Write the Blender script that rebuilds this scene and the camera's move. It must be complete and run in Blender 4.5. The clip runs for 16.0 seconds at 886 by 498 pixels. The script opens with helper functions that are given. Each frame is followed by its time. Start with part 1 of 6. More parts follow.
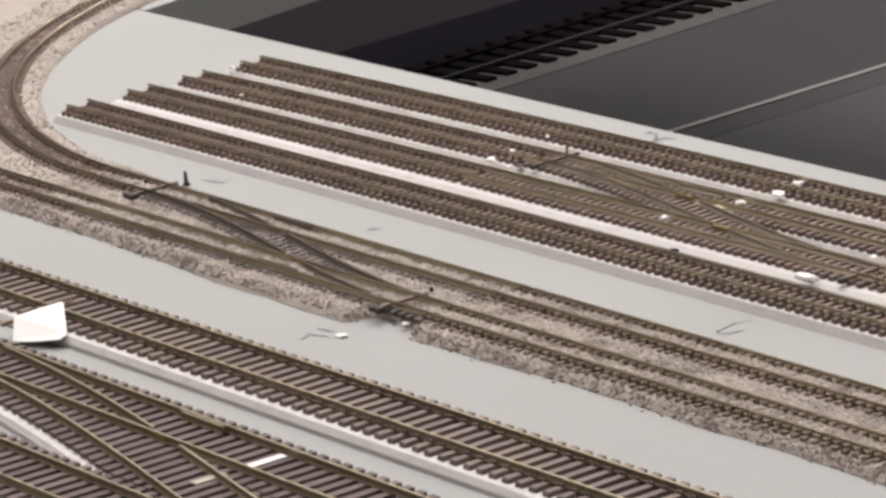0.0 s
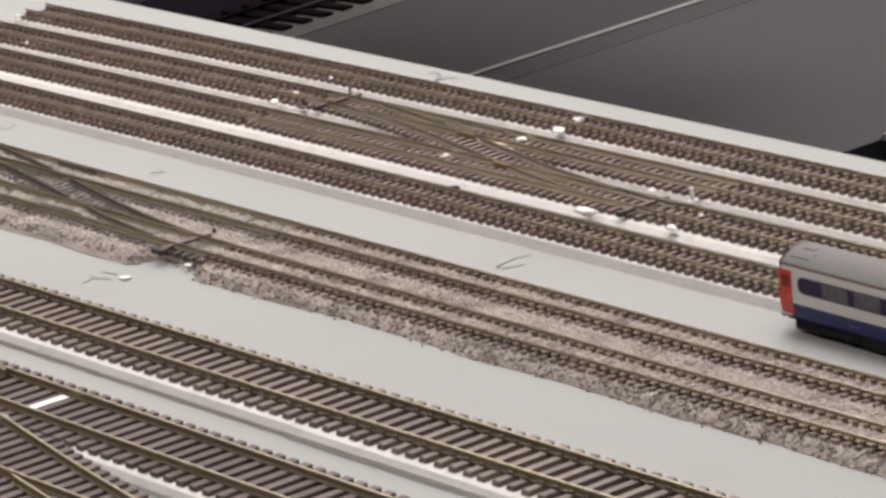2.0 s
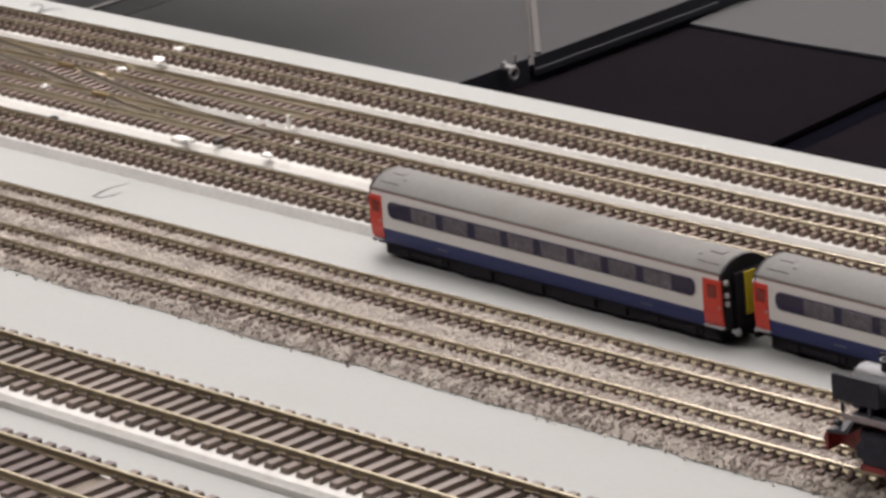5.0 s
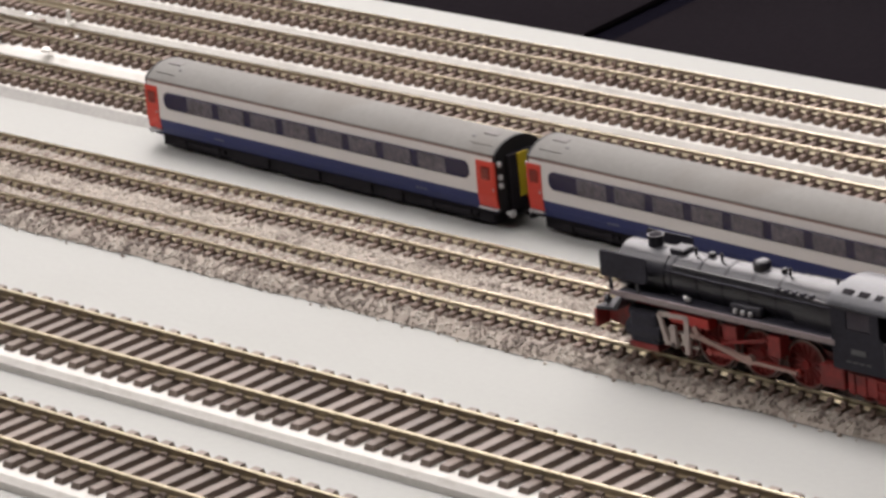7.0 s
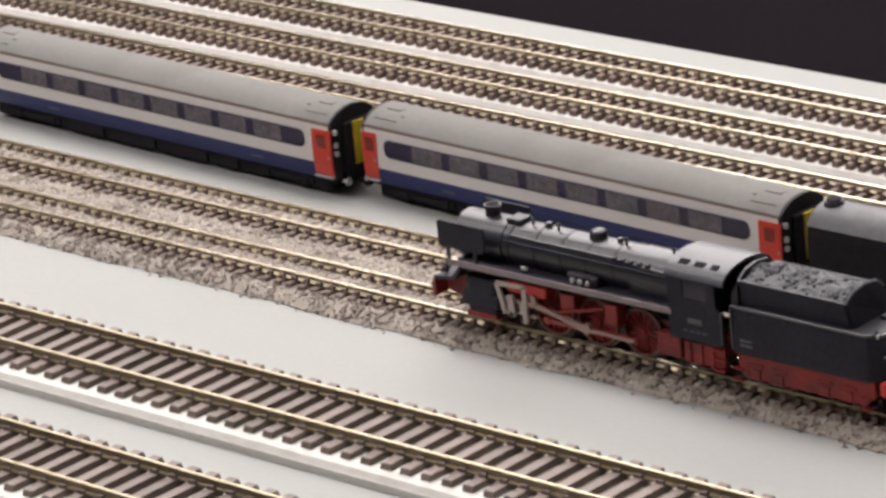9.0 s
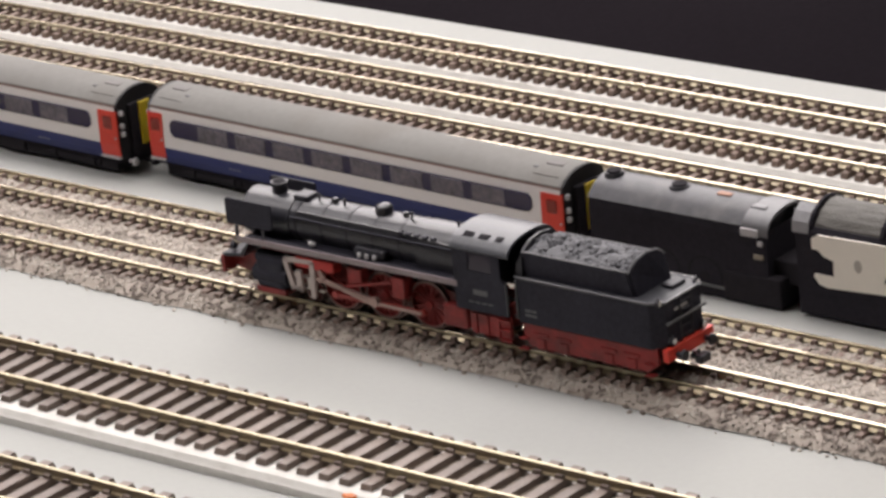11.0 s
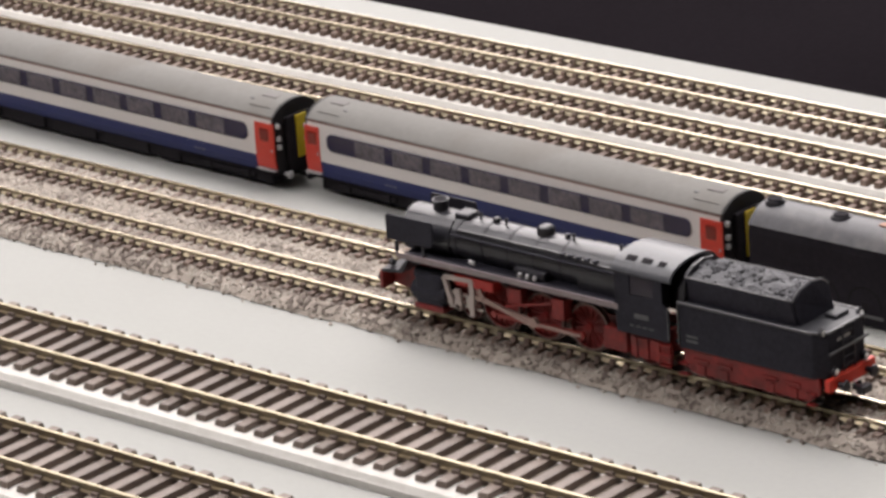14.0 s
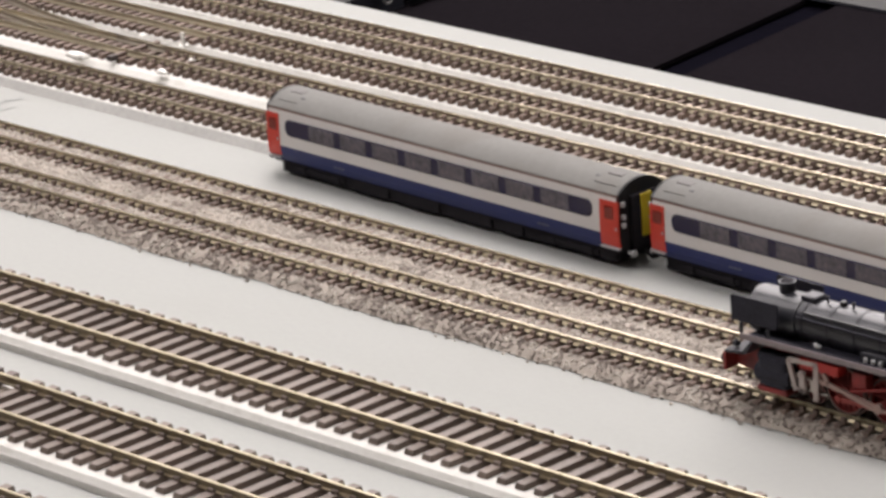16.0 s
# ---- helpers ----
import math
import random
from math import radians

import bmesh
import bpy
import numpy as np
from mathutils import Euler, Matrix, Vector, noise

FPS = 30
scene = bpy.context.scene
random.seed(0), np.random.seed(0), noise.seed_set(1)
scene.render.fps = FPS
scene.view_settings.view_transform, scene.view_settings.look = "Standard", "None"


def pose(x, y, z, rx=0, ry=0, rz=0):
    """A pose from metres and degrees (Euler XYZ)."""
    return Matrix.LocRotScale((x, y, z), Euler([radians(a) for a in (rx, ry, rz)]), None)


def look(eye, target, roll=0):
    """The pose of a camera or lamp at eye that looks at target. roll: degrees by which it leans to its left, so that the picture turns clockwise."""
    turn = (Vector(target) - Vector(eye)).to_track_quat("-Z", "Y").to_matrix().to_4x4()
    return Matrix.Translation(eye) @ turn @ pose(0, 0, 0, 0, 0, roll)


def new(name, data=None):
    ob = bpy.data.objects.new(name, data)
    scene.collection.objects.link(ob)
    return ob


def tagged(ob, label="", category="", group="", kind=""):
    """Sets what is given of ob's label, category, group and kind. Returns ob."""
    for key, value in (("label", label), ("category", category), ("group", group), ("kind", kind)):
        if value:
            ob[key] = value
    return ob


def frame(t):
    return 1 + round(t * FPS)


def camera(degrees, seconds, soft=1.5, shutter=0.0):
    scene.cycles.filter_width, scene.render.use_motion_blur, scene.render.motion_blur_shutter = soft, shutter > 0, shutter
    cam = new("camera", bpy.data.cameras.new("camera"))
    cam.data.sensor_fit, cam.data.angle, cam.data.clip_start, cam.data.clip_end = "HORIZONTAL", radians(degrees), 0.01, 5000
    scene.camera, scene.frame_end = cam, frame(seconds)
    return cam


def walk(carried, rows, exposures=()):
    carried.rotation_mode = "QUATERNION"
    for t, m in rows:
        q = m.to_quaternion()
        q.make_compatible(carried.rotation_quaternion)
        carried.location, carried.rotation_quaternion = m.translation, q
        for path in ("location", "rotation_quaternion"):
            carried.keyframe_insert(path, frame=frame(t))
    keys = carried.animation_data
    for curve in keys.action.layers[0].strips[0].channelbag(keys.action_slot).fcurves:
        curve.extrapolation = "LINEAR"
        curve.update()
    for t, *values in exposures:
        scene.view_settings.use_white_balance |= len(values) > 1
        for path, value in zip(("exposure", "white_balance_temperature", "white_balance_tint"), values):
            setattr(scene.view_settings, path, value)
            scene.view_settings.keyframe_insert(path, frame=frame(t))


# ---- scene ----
cam = camera(11.76, 16.0, soft=3.1)
walk(cam, [
    (0.0, look((0.7608, -0.7996, 0.3987), (-0.1970, -0.1525, 0.0765), -5.85)),
    (0.5, look((0.7672, -0.7965, 0.3972), (-0.1791, -0.1343, 0.0713), -6.26)),
    (1.0, look((0.7685, -0.7970, 0.3949), (-0.1674, -0.1231, 0.0634), -6.20)),
    (1.5, look((0.7709, -0.7989, 0.3963), (-0.1612, -0.1209, 0.0624), -6.17)),
    (2.0, look((0.7751, -0.7963, 0.3944), (-0.1502, -0.1116, 0.0553), -6.23)),
    (2.5, look((0.7750, -0.7950, 0.3946), (-0.1408, -0.0994, 0.0518), -6.13)),
    (3.0, look((0.7763, -0.7953, 0.3941), (-0.1348, -0.0944, 0.0497), -6.18)),
    (3.5, look((0.7759, -0.7933, 0.3929), (-0.1302, -0.0891, 0.0421), -6.03)),
    (4.0, look((0.7770, -0.7906, 0.3918), (-0.1245, -0.0838, 0.0345), -6.07)),
    (4.5, look((0.7889, -0.7896, 0.3927), (-0.0970, -0.0660, 0.0298), -5.60)),
    (5.0, look((0.7945, -0.7876, 0.3924), (-0.0660, -0.0353, 0.0269), -5.55)),
    (5.2, look((0.7942, -0.7870, 0.3902), (-0.0588, -0.0280, 0.0209), -5.61)),
    (7.3, look((0.8070, -0.7733, 0.3820), (-0.0091, 0.0109, -0.0168), -6.11)),
    (7.5, look((0.8069, -0.7777, 0.3868), (-0.0002, 0.0134, -0.0166), -6.07)),
    (8.0, look((0.8075, -0.7818, 0.3878), (0.0155, 0.0235, -0.0177), -6.01)),
    (8.2, look((0.8068, -0.7770, 0.3917), (0.0164, 0.0262, -0.0208), -5.95)),
    (10.3, look((0.8118, -0.7969, 0.3966), (0.0411, 0.0249, -0.0164), -5.92)),
    (10.5, look((0.8149, -0.7979, 0.4012), (0.0561, 0.0317, -0.0182), -6.00)),
    (11.0, look((0.8161, -0.7951, 0.4005), (0.0783, 0.0496, -0.0264), -5.80)),
    (11.5, look((0.8148, -0.7956, 0.4001), (0.0862, 0.0535, -0.0337), -5.46)),
    (12.0, look((0.8150, -0.7977, 0.4036), (0.0928, 0.0563, -0.0313), -5.27)),
    (12.5, look((0.8113, -0.8009, 0.4039), (0.0783, 0.0450, -0.0286), -4.74)),
    (13.0, look((0.8117, -0.8036, 0.4049), (0.0743, 0.0405, -0.0238), -4.78)),
    (13.5, look((0.8075, -0.8053, 0.4031), (0.0631, 0.0345, -0.0219), -4.62)),
    (14.0, look((0.8020, -0.8078, 0.4023), (0.0454, 0.0237, -0.0173), -4.39)),
    (14.5, look((0.7992, -0.8026, 0.3914), (0.0210, 0.0146, -0.0168), -4.05)),
    (15.0, look((0.7951, -0.7992, 0.3898), (-0.0033, 0.0012, -0.0126), -4.08)),
    (15.5, look((0.7987, -0.7969, 0.3955), (-0.0209, -0.0151, -0.0007), -4.29)),
    (16.0, look((0.7930, -0.8074, 0.3947), (-0.0339, -0.0290, 0.0069), -4.00)),
], exposures=((0.0, -0.26, 6450, 17), (3.0, -0.16, 6440, 17), (5.0, 0.0, 6420, 16), (8.0, 0.25, 6440, 16), (14.0, 0.26, 6430, 16), (16.0, 0.16, 6420, 16)))

# ---- world and light: a closed hall with ceiling luminaires ----
world = bpy.data.worlds.new("hall_world")
scene.world = world
world.use_nodes = True
world.node_tree.nodes["Background"].inputs[0].default_value = (0.9, 0.95, 1.0, 1)
world.node_tree.nodes["Background"].inputs[1].default_value = 0.0
scene.view_settings.exposure = 0.0


def ceiling_lamp(x, y, watts, turn=0.0, sx=1.5, sy=0.35, z=2.18):
    data = bpy.data.lights.new("ceiling_lamp", "AREA")
    data.shape, data.size, data.size_y = "RECTANGLE", sx, sy
    data.energy, data.color = watts, (1.0, 0.955, 0.905)
    ob = new("ceiling_lamp", data)
    ob.matrix_world = pose(x, y, z, 0, 0, turn)
    return ob


for lx, ly, lw in ((-0.9, 2.6, 34), (1.0, 2.4, 10), (0.35, 0.4, 28), (-1.3, -1.3, 44)):
    ceiling_lamp(lx, ly, lw, sx=1.9, sy=0.8)
ceiling_lamp(-1.25, 0.6, 60, 0, 2.0, 1.1)
ceiling_lamp(-2.3, 1.8, 58, 0, 1.4, 1.8)
ceiling_lamp(-2.95, 4.5, 190, 0, 1.8, 2.4)


# ---- materials ----
def mat(name, color, rough=0.6, metal=0.0, vary=0.12, scale=60.0, grain=900.0, bump=0.0, island=0.0, each=0.0, coat=0.0, spec=0.5, dirt=None, dirt_scale=25.0, dirt_amount=0.5):
    """Procedural surface: base colour with blotches, fine grain, optional dirt patches and relief."""
    m = bpy.data.materials.new(name)
    m.use_nodes = True
    nt = m.node_tree
    nd, lk = nt.nodes, nt.links
    bsdf = nd["Principled BSDF"]
    bsdf.inputs["Roughness"].default_value = rough
    bsdf.inputs["Metallic"].default_value = metal
    bsdf.inputs["Specular IOR Level"].default_value = spec
    bsdf.inputs["Coat Weight"].default_value = coat
    tc = nd.new("ShaderNodeTexCoord")
    n1 = nd.new("ShaderNodeTexNoise")
    n1.inputs["Scale"].default_value, n1.inputs["Detail"].default_value = scale, 4.0
    n2 = nd.new("ShaderNodeTexNoise")
    n2.inputs["Scale"].default_value, n2.inputs["Detail"].default_value = grain, 2.0
    lk.new(tc.outputs["Object"], n1.inputs["Vector"])
    lk.new(tc.outputs["Object"], n2.inputs["Vector"])
    add = nd.new("ShaderNodeMath")
    add.operation = "ADD"
    lk.new(n1.outputs["Fac"], add.inputs[0])
    lk.new(n2.outputs["Fac"], add.inputs[1])
    last = add.outputs[0]
    for use, node, out in ((island, "ShaderNodeNewGeometry", "Random Per Island"), (each, "ShaderNodeObjectInfo", "Random")):
        if use:
            src = nd.new(node)
            ma = nd.new("ShaderNodeMath")
            ma.operation = "MULTIPLY_ADD"
            ma.inputs[1].default_value = use / max(vary, 0.01)
            lk.new(src.outputs[out], ma.inputs[0])
            lk.new(last, ma.inputs[2])
            last = ma.outputs[0]
    mean = 1.0 + (island + each) / max(vary, 0.01) * 0.5
    mr = nd.new("ShaderNodeMapRange")
    mr.clamp = False
    mr.inputs["From Min"].default_value, mr.inputs["From Max"].default_value = mean - 0.5, mean + 0.5
    mr.inputs["To Min"].default_value, mr.inputs["To Max"].default_value = 1.0 - vary, 1.0 + vary
    lk.new(last, mr.inputs["Value"])
    mul = nd.new("ShaderNodeVectorMath")
    mul.operation = "SCALE"
    mul.inputs[0].default_value = color
    lk.new(mr.outputs["Result"], mul.inputs["Scale"])
    col = mul.outputs[0]
    if dirt:
        n3 = nd.new("ShaderNodeTexNoise")
        n3.inputs["Scale"].default_value, n3.inputs["Detail"].default_value = dirt_scale, 6.0
        lk.new(tc.outputs["Object"], n3.inputs["Vector"])
        dr = nd.new("ShaderNodeMapRange")
        dr.inputs["From Min"].default_value, dr.inputs["From Max"].default_value = 0.5, 0.68
        dr.inputs["To Max"].default_value = dirt_amount
        lk.new(n3.outputs["Fac"], dr.inputs["Value"])
        mx = nd.new("ShaderNodeMix")
        mx.data_type = "RGBA"
        lk.new(dr.outputs["Result"], mx.inputs[0])
        lk.new(col, mx.inputs[6])
        mx.inputs[7].default_value = (*dirt, 1)
        col = mx.outputs[2]
    lk.new(col, bsdf.inputs["Base Color"])
    if bump:
        bp = nd.new("ShaderNodeBump")
        bp.inputs["Strength"].default_value, bp.inputs["Distance"].default_value = 0.6, bump
        lk.new(n2.outputs["Fac"], bp.inputs["Height"])
        lk.new(bp.outputs["Normal"], bsdf.inputs["Normal"])
    return m


BOARD = mat("board_paint", (0.334, 0.342, 0.326), 0.75, spec=0.12, vary=0.035, scale=7, grain=500, bump=0.0001, dirt=(0.305, 0.308, 0.288), dirt_scale=9, dirt_amount=0.35)
FOAM = mat("white_foam_board", (0.582, 0.574, 0.542), 0.8, spec=0.15, vary=0.06, scale=90, grain=700, dirt=(0.40, 0.38, 0.345), dirt_scale=120, dirt_amount=0.4)
FOAM_DUSTY = mat("dusty_foam_between_sleepers", (0.43, 0.395, 0.325), 0.85, spec=0.2, vary=0.15, scale=60, grain=900)
# brown strip top between the larger track's rails, darker than the outer foam
FOAM_GREY = mat("brown_band_between_sleepers", (0.200, 0.168, 0.136), 0.85, spec=0.2, vary=0.25, scale=60, grain=900)
# edge tones below the foam's white: shade in the colour, plus grime on one
FOAM_EDGE = mat("shade_toned_foam_edge", (0.50, 0.487, 0.46), 0.85, vary=0.15, scale=60, grain=700)
FOAM_SLOPE = mat("shade_toned_foam_slope", (0.365, 0.360, 0.342), 0.85, vary=0.15, scale=60, grain=700)
FOAM_GRIMY = mat("grimy_shade_toned_foam_edge", (0.45, 0.43, 0.405), 0.85, vary=0.2, scale=60, grain=700)
SLEEPER = mat("sleeper_plastic", (0.160, 0.115, 0.093), 0.72, vary=0.2, scale=120, grain=1500, each=0.2)
SLEEPER_HO = mat("dusty_sleeper_plastic", (0.160, 0.126, 0.106), 0.56, spec=0.38, vary=0.24, scale=90, grain=1200, each=0.18)
RAIL_SIDE = mat("rail_side_tarnish", (0.455, 0.405, 0.295), 0.35, 0.88, vary=0.2, scale=60, grain=500)
RAIL_SIDE_HO = mat("brown_rail_side", (0.300, 0.252, 0.172), 0.40, 0.72, vary=0.22, scale=60, grain=500)
RAIL_TOP_HO = mat("tan_rail_head", (0.365, 0.322, 0.226), 0.42, 0.86, vary=0.12, scale=40, grain=400)
RAIL_RUN = mat("running_rail_side", (0.360, 0.312, 0.214), 0.35, 0.82, vary=0.3, scale=45, grain=500)
RAIL_GRIMY = mat("grimy_turnout_rail", (0.135, 0.112, 0.094), 0.5, 0.3, vary=0.25, scale=60, grain=500)
RAIL_TURN = mat("dull_turnout_rail", (0.335, 0.296, 0.238), 0.48, 0.5, vary=0.25, scale=60, grain=500)
RAIL_TOP = mat("polished_rail_head", (0.41, 0.358, 0.262), 0.27, 0.95, vary=0.12, scale=40, grain=400)
STONE = mat("ballast_stone", (0.475, 0.436, 0.388), 0.9, spec=0.1, vary=0.16, scale=30, grain=800, island=0.22, dirt=(0.235, 0.205, 0.182), dirt_scale=75, dirt_amount=0.85)
# darker stone for stains and for the near slope's shade
STONE_DARK = mat("stained_and_shaded_stone", (0.265, 0.228, 0.203), 0.9, spec=0.1, vary=0.16, scale=30, grain=800, island=0.3, dirt=(0.17, 0.145, 0.130), dirt_scale=110, dirt_amount=0.7)
BED = mat("ballast_glue_bed", (0.36, 0.32, 0.28), 0.95, spec=0.1, vary=0.25, scale=80, grain=900, bump=0.0003)
BLACK = mat("satin_black_paint", (0.0200, 0.0195, 0.0260), 0.42, spec=0.35, vary=0.35, scale=90, grain=900)
BLACK_DUSTY = mat("dusty_black_paint", (0.0255, 0.0248, 0.0340), 0.6, spec=0.16, vary=0.4, scale=90, grain=900)
RED = mat("signal_red_paint", (0.36, 0.018, 0.013), 0.5, vary=0.2, scale=80, grain=900)
RED_WORN = mat("grimy_red_paint", (0.205, 0.014, 0.012), 0.55, vary=0.4, scale=70, grain=700, dirt=(0.075, 0.012, 0.011), dirt_scale=110, dirt_amount=0.75)
STEEL = mat("grey_rod_metal", (0.42, 0.37, 0.33), 0.42, 0.5, vary=0.15, scale=90, grain=600)
COAL = mat("loose_coal", (0.074, 0.075, 0.084), 0.62, vary=0.3, scale=180, grain=900, island=0.25)
COACH_WHITE = mat("coach_white_band", (0.70, 0.68, 0.67), 0.4, vary=0.04, scale=40, grain=700)
COACH_BLUE = mat("coach_blue_band", (0.012, 0.020, 0.110), 0.45, spec=0.35, vary=0.12, scale=50, grain=700)
COACH_RED = mat("coach_red_door", (0.58, 0.045, 0.026), 0.42, vary=0.08, scale=60, grain=700)
COACH_PINK = mat("coach_brown_stripe", (0.17, 0.078, 0.062), 0.45, vary=0.1, scale=60, grain=700)
COACH_ROOF = mat("coach_grey_roof", (0.205, 0.202, 0.192), 0.9, spec=0.04, vary=0.10, scale=25, grain=600, dirt=(0.175, 0.164, 0.150), dirt_scale=60, dirt_amount=0.5)
GLASS_DARK = mat("tinted_coach_glass", (0.035, 0.032, 0.045), 0.12, vary=0.2, scale=30, grain=300)
GLASS_NAVY = mat("navy_coach_glass", (0.016, 0.016, 0.055), 0.15, vary=0.1, scale=30, grain=300)
YELLOW = mat("warning_yellow", (0.62, 0.47, 0.02), 0.5, vary=0.06, scale=60, grain=600)
UNDER = mat("underframe_black", (0.0230, 0.0212, 0.0245), 0.8, spec=0.05, vary=0.2, scale=60, grain=600)
CREAM = mat("cream_deflector_card", (0.77, 0.738, 0.655), 0.55, vary=0.04, scale=40, grain=500)
GREY_LIGHT = mat("silver_grey_fitting", (0.45, 0.45, 0.46), 0.45, 0.2, vary=0.1, scale=60, grain=600)
PAPER = mat("white_card", (0.82, 0.81, 0.77), 0.75, vary=0.03, scale=40, grain=600)
PENCIL = mat("pencil_line", (0.20, 0.215, 0.205), 0.6, vary=0.2, scale=200, grain=900)
GLUE = mat("white_filler", (0.80, 0.79, 0.75), 0.5, vary=0.05, scale=80, grain=700)
LOW_GREY = mat("grey_painted_lower_board", (0.050, 0.0495, 0.051), 0.8, spec=0.1, vary=0.07, scale=6, grain=200, dirt=(0.043, 0.042, 0.043), dirt_scale=4, dirt_amount=0.5)
LOW_DARK = mat("near_black_roadway_paint", (0.0065, 0.0060, 0.0080), 0.9, spec=0.0, vary=0.15, scale=6, grain=200)
LOW_LINE = mat("pale_painted_line", (0.16, 0.155, 0.15), 0.6, vary=0.1, scale=20, grain=200)
CLOTH = mat("black_drape_cloth", (0.0085, 0.0072, 0.0086), 0.95, spec=0.0, vary=0.3, scale=5, grain=300)
WOOD = mat("bare_wood_edge", (0.26, 0.19, 0.12), 0.6, vary=0.2, scale=30, grain=300)
WALL = mat("hall_wall_paint", (0.26, 0.25, 0.24), 0.8, vary=0.04, scale=1, grain=40)
# for the unseen end walls, dark only to shape the light
WALL_DARK = mat("dark_unseen_wall", (0.05, 0.047, 0.045), 0.9, vary=0.1, scale=1, grain=40)
FLOOR = mat("dark_hall_floor", (0.09, 0.085, 0.08), 0.7, vary=0.1, scale=1, grain=60)
CEIL = mat("hall_ceiling_paint", (0.52, 0.51, 0.49), 0.8, vary=0.03, scale=1, grain=40)
BRASS = mat("tarnished_brass", (0.33, 0.25, 0.13), 0.4, 0.7, vary=0.15, scale=60, grain=500)
ORANGE = mat("orange_plastic", (0.55, 0.16, 0.04), 0.5, vary=0.1, scale=60, grain=500)
MIDGREY = mat("dark_grey_detail", (0.09, 0.09, 0.095), 0.5, vary=0.2, scale=60, grain=600)


# ---- mesh helpers ----
def mesh_object(name, bm, materials, label="", category="", group="", kind="", smooth=False):
    me = bpy.data.meshes.new(name)
    if smooth:
        for f in bm.faces:
            f.smooth = len(f.verts) <= 4
    seams = [e for e in bm.edges if len(e.link_faces) == 2 and e.link_faces[0].smooth != e.link_faces[1].smooth]
    if seams:
        bmesh.ops.split_edges(bm, edges=seams)
    bm.to_mesh(me)
    bm.free()
    for m in materials if isinstance(materials, (list, tuple)) else [materials]:
        me.materials.append(m)
    return tagged(new(name, me), label, category, group, kind)


def part(name, bm, material, parent, label="", smooth=False):
    ob = mesh_object(name, bm, material, smooth=smooth)
    ob.parent = parent
    if label:
        ob["label"] = label
    return ob


def thing(name, m, label, category, group="", kind=""):
    ob = new(name)
    ob.empty_display_size = 0.01
    ob.matrix_world = m
    return tagged(ob, label, category, group, kind)


def box(bm, x0, x1, y0, y1, z0, z1, bevel=0.0, mi=0):
    r = bmesh.ops.create_cube(bm, size=1, matrix=Matrix.Translation(((x0 + x1) / 2, (y0 + y1) / 2, (z0 + z1) / 2)) @ Matrix.Diagonal((abs(x1 - x0), abs(y1 - y0), abs(z1 - z0), 1)))
    fs = {f for v in r["verts"] for f in v.link_faces}
    for f in fs:
        f.material_index = mi
    if bevel:
        es = list({e for v in r["verts"] for e in v.link_edges})
        bmesh.ops.bevel(bm, geom=es, offset=bevel, segments=2, affect="EDGES", profile=0.5)
    return bm


def cyl(bm, p, q, r0, r1=None, n=14, mi=0):
    p, q = Vector(p), Vector(q)
    d = q - p
    m = Matrix.Translation((p + q) / 2) @ d.to_track_quat("Z", "Y").to_matrix().to_4x4()
    r = bmesh.ops.create_cone(bm, cap_ends=True, segments=n, radius1=r0, radius2=r0 if r1 is None else r1, depth=d.length, matrix=m)
    for v in r["verts"]:
        for f in v.link_faces:
            f.material_index = mi
    return bm


def extrude_profile(bm, prof, x0, x1, mi=0, cap=True, round_sides=False):
    """A closed (y, z) outline swept from x0 to x1."""
    a = [bm.verts.new((x0, y, z)) for y, z in prof]
    b = [bm.verts.new((x1, y, z)) for y, z in prof]
    n = len(prof)
    for i in range(n):
        f = bm.faces.new((a[i], a[(i + 1) % n], b[(i + 1) % n], b[i]))
        f.material_index = mi
        f.smooth = round_sides and i < n - 1
    if cap:
        bm.faces.new(a[::-1]).material_index = mi
        bm.faces.new(b).material_index = mi
    bmesh.ops.recalc_face_normals(bm, faces=bm.faces)
    return bm


def plate_xz(bm, outline, y0, y1, mi=0):
    """A plate cut from an (x, z) outline, between y0 and y1."""
    a = [bm.verts.new((x, y0, z)) for x, z in outline]
    b = [bm.verts.new((x, y1, z)) for x, z in outline]
    n = len(outline)
    for i in range(n):
        bm.faces.new((a[i], a[(i + 1) % n], b[(i + 1) % n], b[i])).material_index = mi
    bm.faces.new(a[::-1]).material_index = mi
    bm.faces.new(b).material_index = mi
    bmesh.ops.recalc_face_normals(bm, faces=bm.faces)
    return bm


def BM():
    return bmesh.new()


# ---- hall shell ----
def slab(name, x0, x1, y0, y1, z0, z1, material, label, category, kind="structure"):
    bm = BM()
    box(bm, x0, x1, y0, y1, z0, z1)
    return mesh_object(name, bm, material, label, category, kind=kind)


slab("floor", -6, 6, -5, 7, -1.05, -0.95, FLOOR, "dark hall floor below the layout", "floor")
slab("ceiling", -6, 6, -5, 7, 2.25, 2.35, CEIL, "pale hall ceiling", "ceiling")
slab("wall_north", -6, 6, 7, 7.1, -0.95, 2.25, WALL, "plain hall wall", "wall")
slab("wall_south", -6, 6, -5.1, -5, -0.95, 2.25, WALL, "plain hall wall", "wall")
# west and east walls are out of view, darkened to cut bounce and rail reflections
slab("wall_west", -6.1, -6, -5, 7, -0.95, 2.25, WALL_DARK, "plain hall wall", "wall")
slab("wall_east", 6, 6.1, -5, 7, -0.95, 2.25, WALL_DARK, "plain hall wall", "wall")

# ---- the layout board ----
bm = BM()
box(bm, -1.45, 1.05, -0.52, 0.1485, -0.022, 0.0, bevel=0.0006)
mesh_object("layout_board", bm, BOARD, "light grey painted plywood layout board", "board", kind="structure")



